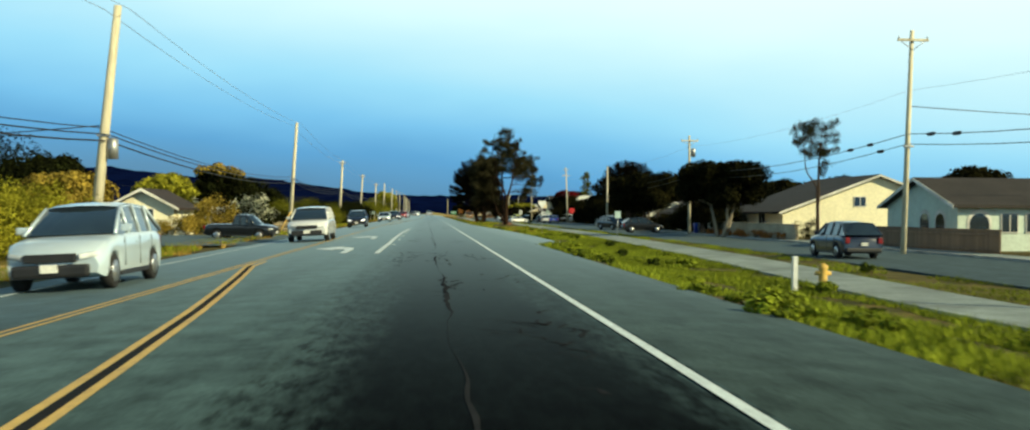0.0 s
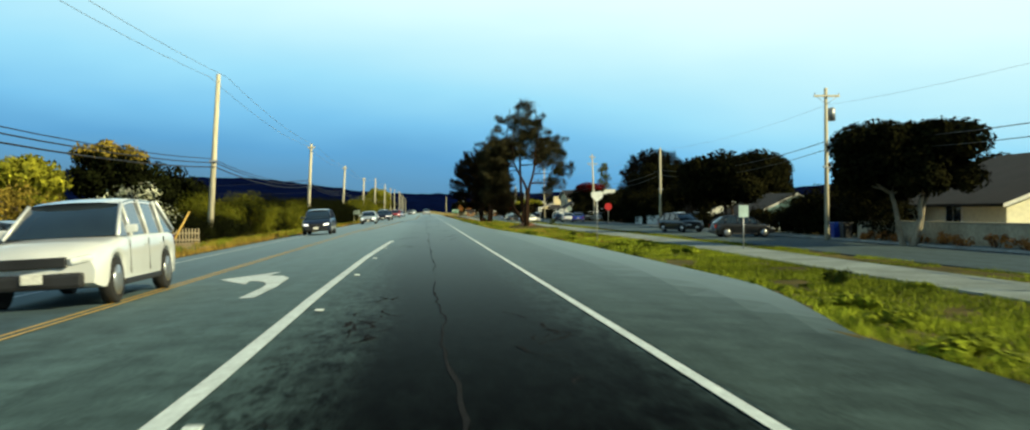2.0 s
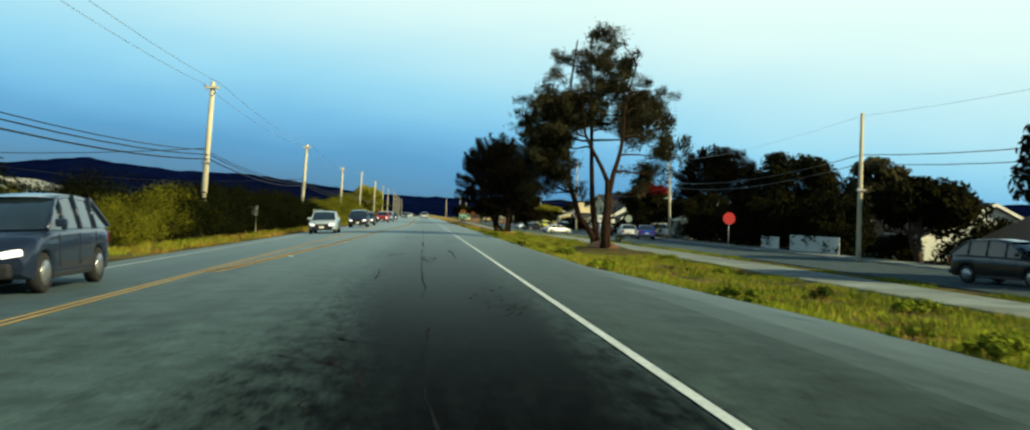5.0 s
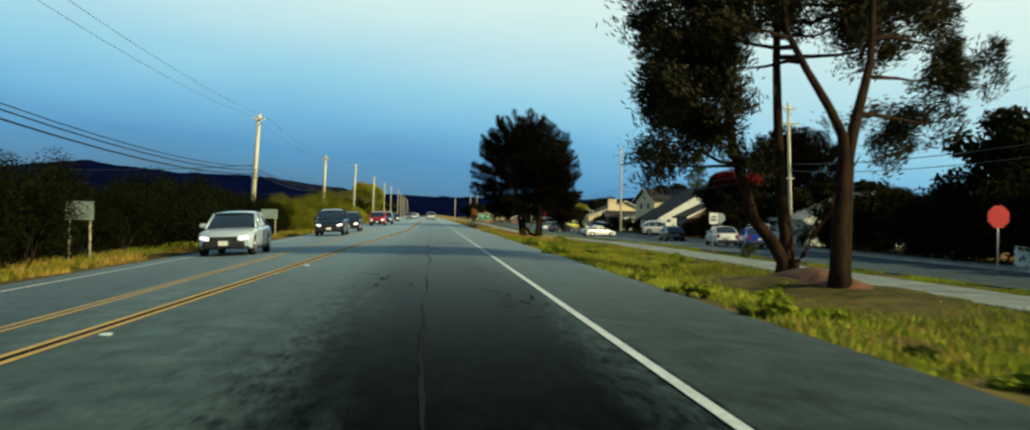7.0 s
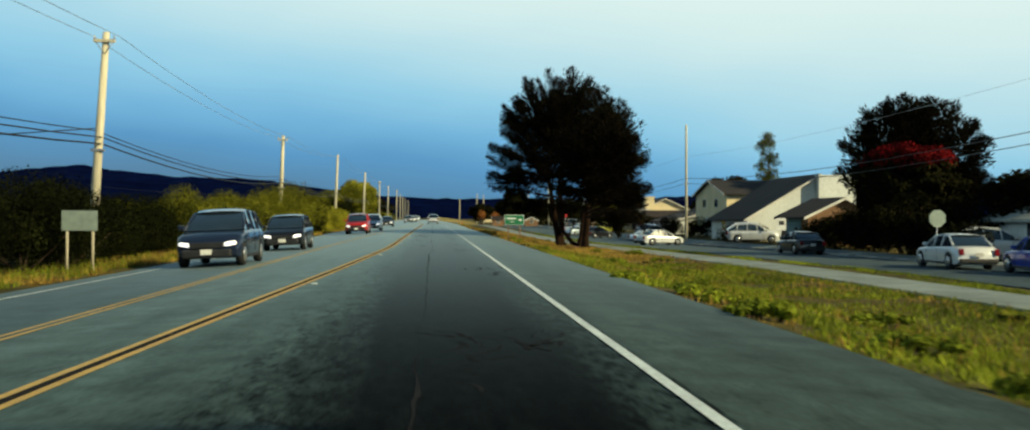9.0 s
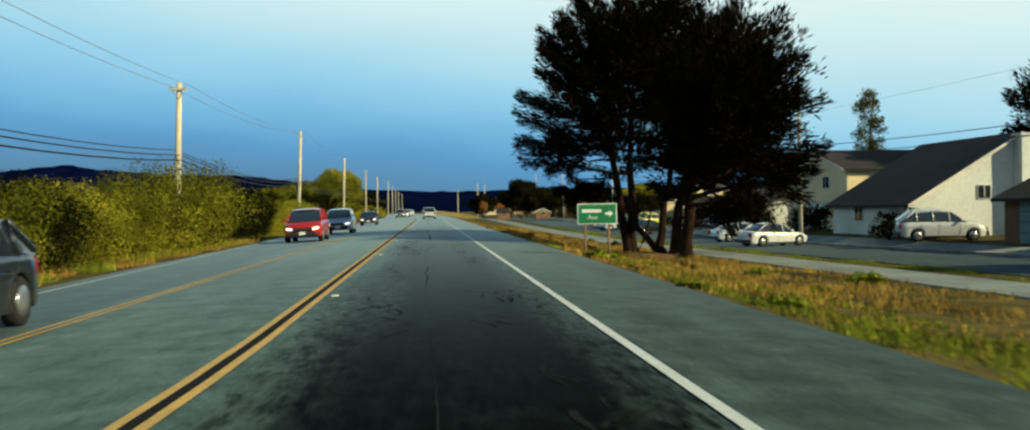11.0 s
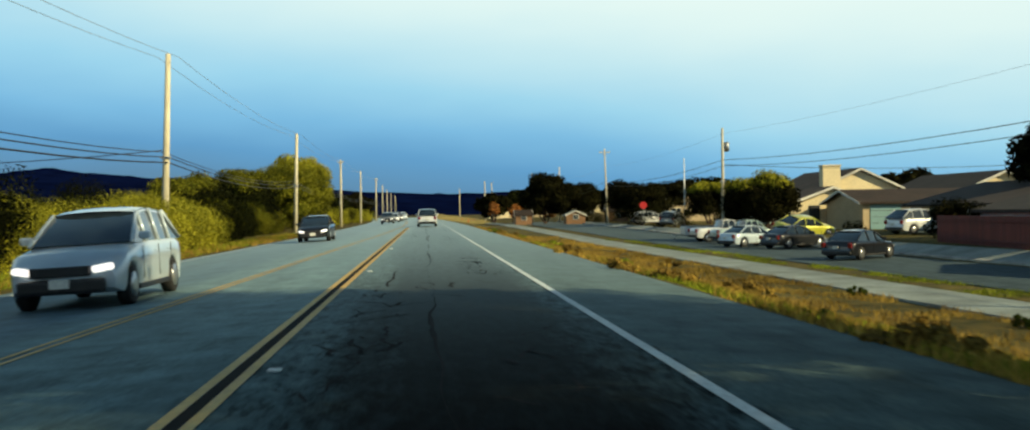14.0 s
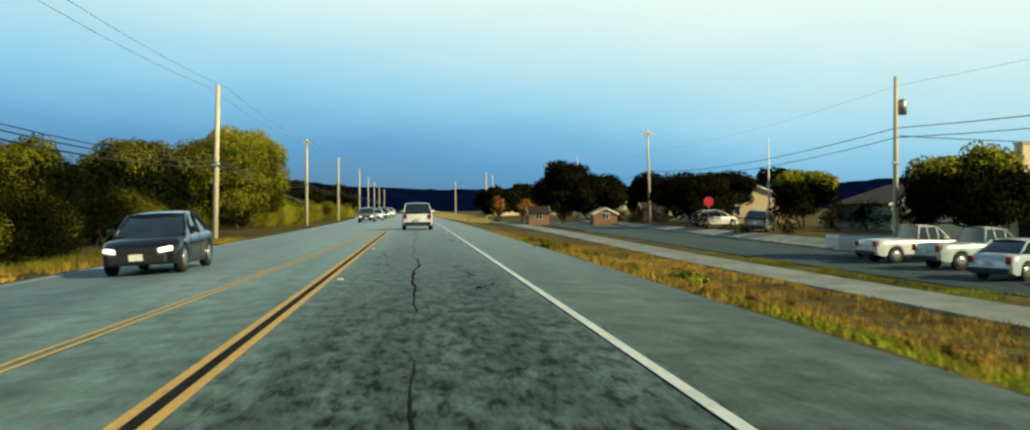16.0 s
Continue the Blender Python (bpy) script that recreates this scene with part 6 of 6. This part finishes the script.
house("grey-green house with a pale gable", 38.6, 49.0, 352.0, 363.0, 2.1, 3.7, "y", GREYGREEN, SHINGLE, (("-y", -2, 1.5, 1.6, 1.1), ("-x", 0, 1.4, 1.6, 1.1)))
house("low pale house beyond a hedge", 34.0, 46.0, 392.0, 402.0, 2.5, 4.6, "y", TAN, PALE_ROOF, (("-y", -2, 1.5, 1.6, 1.1),))
house("small cream house behind bushes", -21.8, -17.6, 72.6, 78.8, 2.0, 3.1, "y", PALE_CREAM, BROWN_ROOF, (("-y", 0.3, 1.4, 1.0, 1.0),), (("-y", -1.8, 0.9, 2.0, "door", BROWN_WALL),), z0=-0.45)
house("low flat pale building beyond the hedge", -48, -36, 190, 200, 2.6, 4.0, "y", OFFWHITE, PALE_ROOF, (("-y", 0, 1.5, 1.6, 1.1),), z0=-0.4)
for k, (x, y, w, h, m_) in enumerate(((31, 455, 12, 4.6, CREAM), (46, 462, 12, 5.0, TAN), (20, 560, 10, 4.6, CREAM), (26, 570, 16, 6, TAN), (-30, 450, 12, 5, TAN), (44, 520, 14, 6, OFFWHITE))):
    house("distant sunlit house at the end of the road", x, x + w, y, y + 10, h * 0.55, h, "x" if k % 2 else "y", m_, (SHINGLE, PALE_ROOF)[k % 2], (("-y", -2, 1.5, 1.6, 1.1), ("-y", 2, 1.5, 1.6, 1.1)))

# ---------- fences, walls, signs, small things ----------


def board_fence(label, x0, y0, x1, y1, h, material, z=None, board=0.20, group="", fill=0.93):
    z = min(lie(x0, y0), lie(x1, y1)) if z is None else z
    t = thing("fence", label, "fence", pose(x0, y0, z), group)
    d = Vector((x1 - x0, y1 - y0, 0))
    n, ang = int(d.length / board), math.atan2(y1 - y0, x1 - x0)
    shape = box("board", (board * fill, 0.025, h), (0, 0, h / 2), material, 0.004)
    for i in range(n):
        p = d * ((i + 0.5) / n)
        o = part("board", shape, t)
        o.matrix_basis = pose(p.x, p.y, 0.0, 0, 0, math.degrees(ang))
    for zz in (0.25, h - 0.25):
        part("rail", box("rail", (d.length, 0.05, 0.08), (d.length / 2, 0.04, zz), material, 0.005, None), t).matrix_basis = pose(0, 0, 0, 0, 0, math.degrees(ang))
    return t


board_fence("brown wooden board fence in front of a house", 26.6, 46.0, 26.6, 60.0, 1.25, FENCE_WOOD)
board_fence("dark red wooden fence beside a driveway", 26.8, 281.0, 27.6, 291.5, 1.5, RED_FENCE)
board_fence("brown wooden fence between gardens", 28.0, 187.0, 30.5, 196.0, 1.7, FENCE_WOOD)
board_fence("low white painted garden fence beside the street", 26.7, 148.5, 26.7, 157.5, 1.2, OFFWHITE)
board_fence("low white painted garden fence beside the street", 26.4, 159.0, 26.4, 163.0, 1.0, OFFWHITE)
board_fence("white picket fence in front of a house", 27.2, 106.5, 27.2, 112.0, 1.0, OFFWHITE, board=0.16, fill=0.5)
board_fence("small weathered picket fence beside a garden", -13.6, 90.4, -12.2, 90.8, 0.85, WALL_BLOCK, -0.45, 0.16, fill=0.42)
w = thing("garden_wall", "low plastered garden wall with dry plants below", "wall", pose(25.9, 82.5, -0.55))
part("wall_body", box("wall_body", (0.25, 23.0, 1.05), (0, 0, 0.5), WALL_BLOCK, 0.02), w)
part("coping", box("coping", (0.36, 23.1, 0.09), (0, 0, 1.06), WALL_BLOCK, 0.02), w)
for k in range(9):
    shrub(130 + k, "border_plant", "dry russet plant at the foot of the garden wall", 0.75, 0.6, ORANGE_LEAF, 8, 320, 0.07, pose(25.2, 73 + 2.4 * k, -0.58), "plants below the wall", "plant")


def post(t, x, h, r=0.035, m_=STEEL, at=(0, 0)):
    part("post", tube("post", [(x + at[0], at[1], -0.2), (x + at[0], at[1], h)], [r, r], m_, 8), t)


def letters(text, size, at, material, parent):
    cu = bpy.data.curves.new("lettering", "FONT")
    cu.body, cu.size, cu.extrude, cu.align_x, cu.align_y = text, size, 0.003, "CENTER", "CENTER"
    tmp = bpy.data.objects.new("lettering", cu)
    scene.collection.objects.link(tmp)
    me = bpy.data.meshes.new_from_object(tmp.evaluated_get(bpy.context.evaluated_depsgraph_get()))
    bpy.data.objects.remove(tmp)
    bpy.data.curves.remove(cu)
    me.materials.clear()
    me.materials.append(material)
    o = part("lettering", me, parent)
    o.matrix_basis = pose(*at, 90, 0, 0)
    return o


g = thing("street_guide_sign", "green street guide sign with white arrow on two wooden posts", "road sign", pose(5.15, 217.4, lie(5.15)))
post(g, -0.36, 1.1, 0.035, FENCE_WOOD, (0, 0.06))
post(g, 0.36, 1.1, 0.035, FENCE_WOOD, (0, 0.06))
part("border", box("border", (1.20, 0.012, 0.62), (0, 0, 1.32), SIGN_WHITE, 0.004), g)
part("panel", box("panel", (1.15, 0.016, 0.57), (0, -0.004, 1.32), SIGN_GREEN, 0.004), g)
part("name_bar", box("name_bar", (0.58, 0.01, 0.10), (-0.17, -0.014, 1.41), SIGN_WHITE, 0.002), g)
letters("Ave", 0.19, (-0.14, -0.016, 1.21), SIGN_WHITE, g)
av = [(0.24, 1.29), (0.36, 1.29), (0.36, 1.22), (0.48, 1.325), (0.36, 1.43), (0.36, 1.36), (0.24, 1.36)]
part("arrow", mesh("arrow", [(x, -0.016, z) for x, z in av], [(0, 1, 5, 6), (2, 3, 4, 5, 1)], SIGN_WHITE), g)


def small_sign(name, label, x, y, w, h, top, material, turn=0, shape="box", posts=1, z=None, bars=()):
    t = thing(name, label, "road sign", pose(x, y, lie(x, y) if z is None else z, 0, 0, turn))
    if posts == 1:
        post(t, 0, top, 0.03, STEEL, (0, 0.035))
    else:
        post(t, -w * 0.36, top, 0.04, WOOD_POLE, (0, 0.05))
        post(t, w * 0.36, top, 0.04, WOOD_POLE, (0, 0.05))
    if shape == "shield":
        out = ((-0.5, 0.32), (-0.27, 0.5), (0, 0.38), (0.27, 0.5), (0.5, 0.32), (0.42, -0.08), (0, -0.5), (-0.42, -0.08))
        vs = [(px * w, d, top - h / 2 + pz * h) for d in (-0.008, 0.008) for px, pz in out]
        fs = [tuple(range(8)), tuple(range(15, 7, -1))] + [(k, (k + 1) % 8, 8 + (k + 1) % 8, 8 + k) for k in range(8)]
        part("panel", mesh("panel", vs, fs, material), t)
    elif shape == "box":
        part("panel", box("panel", (w, 0.015, h), (0, 0, top - h / 2), material, 0.005), t)
    else:
        n, rot = {"octagon": (8, math.pi / 8), "diamond": (4, 0), "triangle": (3, -math.pi / 2)}[shape]
        c = top - h / 2
        r = w / 2 / (math.cos(math.pi / 8) if n == 8 else 1)
        vs = [(r * math.cos(rot + 6.28318 * k / n), d, c + r * math.sin(rot + 6.28318 * k / n)) for d in (-0.008, 0.008) for k in range(n)]
        fs = [tuple(range(n)), tuple(range(2 * n - 1, n - 1, -1))] + [(k, (k + 1) % n, n + (k + 1) % n, n + k) for k in range(n)]
        part("panel", mesh("panel", vs, fs, material), t)
    for bx, bz, bw, bh in bars:
        part("bar", box("bar", (bw, 0.006, bh), (bx, -0.012, top - h / 2 + bz), TRIM), t)
    return t


small_sign("roadside_sign", "white shield-shaped sign on a steel post in the grass", 10.9, 99.6, 0.80, 0.72, 3.2, SIGN_WHITE, shape="shield")
small_sign("speed_limit_sign", "plain rectangular sign coloured in shaded blue-green on a steel post", 15.2, 82.6, 0.48, 0.58, 2.15, SIGN_PALE)
small_sign("octagonal_sign", "bare metal back of an octagonal stop sign", 22.9, 198.5, 0.76, 0.76, 2.5, SIGN_BACK, shape="octagon")
small_sign("stop_sign", "red octagonal stop sign on a side street", 21.7, 156.2, 0.85, 0.85, 2.7, SIGN_RED, shape="octagon", bars=())
small_sign("stop_sign", "red octagonal stop sign on a side street", 27.4, 366.0, 0.9, 0.9, 2.9, SIGN_RED, shape="octagon")
small_sign("roadside_sign", "white rectangular sign beside the street", 25.3, 226.5, 0.7, 0.9, 2.3, SIGN_WHITE, bars=((0, 0.1, 0.4, 0.3),))
small_sign("roadside_sign", "white rectangular sign beside the street", 15.4, 173.5, 0.46, 0.60, 2.35, SIGN_WHITE, bars=((0, 0.08, 0.3, 0.07), (0, -0.08, 0.3, 0.11)))
small_sign("sign_back", "bare back of a road sign on two posts below the hedge", -10.0, 183.9, 1.0, 0.58, 1.75, SIGN_BACK, posts=2)
small_sign("sign_back", "small road sign seen from behind by the hedge", -11.2, 152.5, 0.9, 0.6, 1.9, SIGN_BACK, posts=2)
lean = thing("leaning_marker_pole", "leaning yellow marker pole on bare soil", "pole", pose(-11.9, 82.5, -0.45))
part("rod", tube("rod", [(0, 0, -0.1), (0.95, 0.2, 1.75)], [0.05, 0.045], YELLOW_LINE, 8), lean)
bol = thing("bollard", "short white wooden bollard on the grass verge", "bollard", pose(9.5, 26.2, lie(9.5)))
part("shaft", box("shaft", (0.13, 0.13, 1.0), (0, 0, 0.38), SIGN_WHITE, 0.012), bol)
part("cap", box("cap", (0.15, 0.15, 0.04), (0, 0, 0.89), SIGN_WHITE, 0.01), bol)
hyd = thing("fire_hydrant", "yellow fire hydrant on the grass verge", "hydrant", pose(10.15, 25.9, lie(10.15)))
part("barrel", tube("barrel", [(0, 0, 0), (0, 0, 0.06), (0, 0, 0.08), (0, 0, 0.58), (0, 0, 0.66), (0, 0, 0.74)], [0.16, 0.16, 0.11, 0.11, 0.13, 0.04], YELLOW_LINE, 14), hyd)
part("outlet", tube("outlet", [(-0.2, 0, 0.48), (0.2, 0, 0.48)], [0.06, 0.06], YELLOW_LINE, 10), hyd)


def bin_(x, y, m_, label):
    t = thing("wheeled_bin", label, "bin", pose(x, y, lie(x, y)))
    vs = [(sx * w_, sy * w_ * 1.1, z) for z, w_ in ((0.08, 0.24), (0.98, 0.31)) for sx, sy in ((-1, -1), (1, -1), (1, 1), (-1, 1))]
    part("tub", mesh("tub", vs, [(3, 2, 1, 0), (4, 5, 6, 7), (0, 1, 5, 4), (1, 2, 6, 5), (2, 3, 7, 6), (3, 0, 4, 7)], m_), t)
    part("lid", box("lid", (0.66, 0.74, 0.07), (0, 0, 1.02), m_, 0.025), t)
    for sx in (-0.26, 0.26):
        part("wheel", tube("wheel", [(sx - 0.03, 0.28, 0.1), (sx + 0.03, 0.28, 0.1)], [0.1, 0.1], TYRE, 12), t)


bin_(25.3, 96.0, BLUE_P, "blue wheeled rubbish bin at the kerb")
bin_(25.4, 94.8, TRIM, "black wheeled rubbish bin at the kerb")
shrub(150, "pine_litter", "reddish pine needle litter and low weeds under the trees", 1.6, 0.14, SOIL, 14, 120, 0.06, pose(11.8, 152.4, lie(11.8)), category="plant litter")
shrub(151, "pine_litter", "reddish needle litter under the cypress trunks", 2.2, 0.14, SOIL, 18, 120, 0.06, pose(11.0, 236.0, lie(11.0, 236.0)), category="plant litter")
tr = thing("utility_trailer", "low white box trailer parked beside the street", "trailer", on(23.2, 322.6))
part("box_body", box("box_body", (3.6, 1.6, 0.72), (0, 0, 0.78), WHITE_P, 0.04), tr)
for side in (-0.78, 0.78):
    part("top_rail", tube("top_rail", [(-1.8, side, 1.17), (1.8, side, 1.17)], [0.03, 0.03], STEEL, 8), tr)
    part("wheel", tube("wheel", [(0.1, side - 0.08, 0.31), (0.1, side + 0.08, 0.31)], [0.31, 0.31], TYRE, 18), tr)
part("drawbar", tube("drawbar", [(-1.7, 0, 0.5), (-2.7, 0, 0.45)], [0.05, 0.04], STEEL, 8), tr)
part("jockey_leg", tube("jockey_leg", [(-2.5, 0, 0.5), (-2.5, 0, 0.0)], [0.03, 0.03], STEEL, 8), tr)
cone = thing("traffic_cone", "small orange traffic cone beside the road", "traffic cone", pose(8.0, 430, lie(8)), "cones at the road works")
part("cone_body", tube("cone_body", [(0, 0, 0.03), (0, 0, 0.75)], [0.17, 0.03], ORANGE, 12), cone)
part("base", box("base", (0.4, 0.4, 0.04), (0, 0, 0.02), TRIM, 0.01), cone)
for x, y in ((7.2, 440), (9.6, 446), (8.5, 455), (10.5, 462)):
    copy_thing(cone, pose(x, y, lie(x, y)))
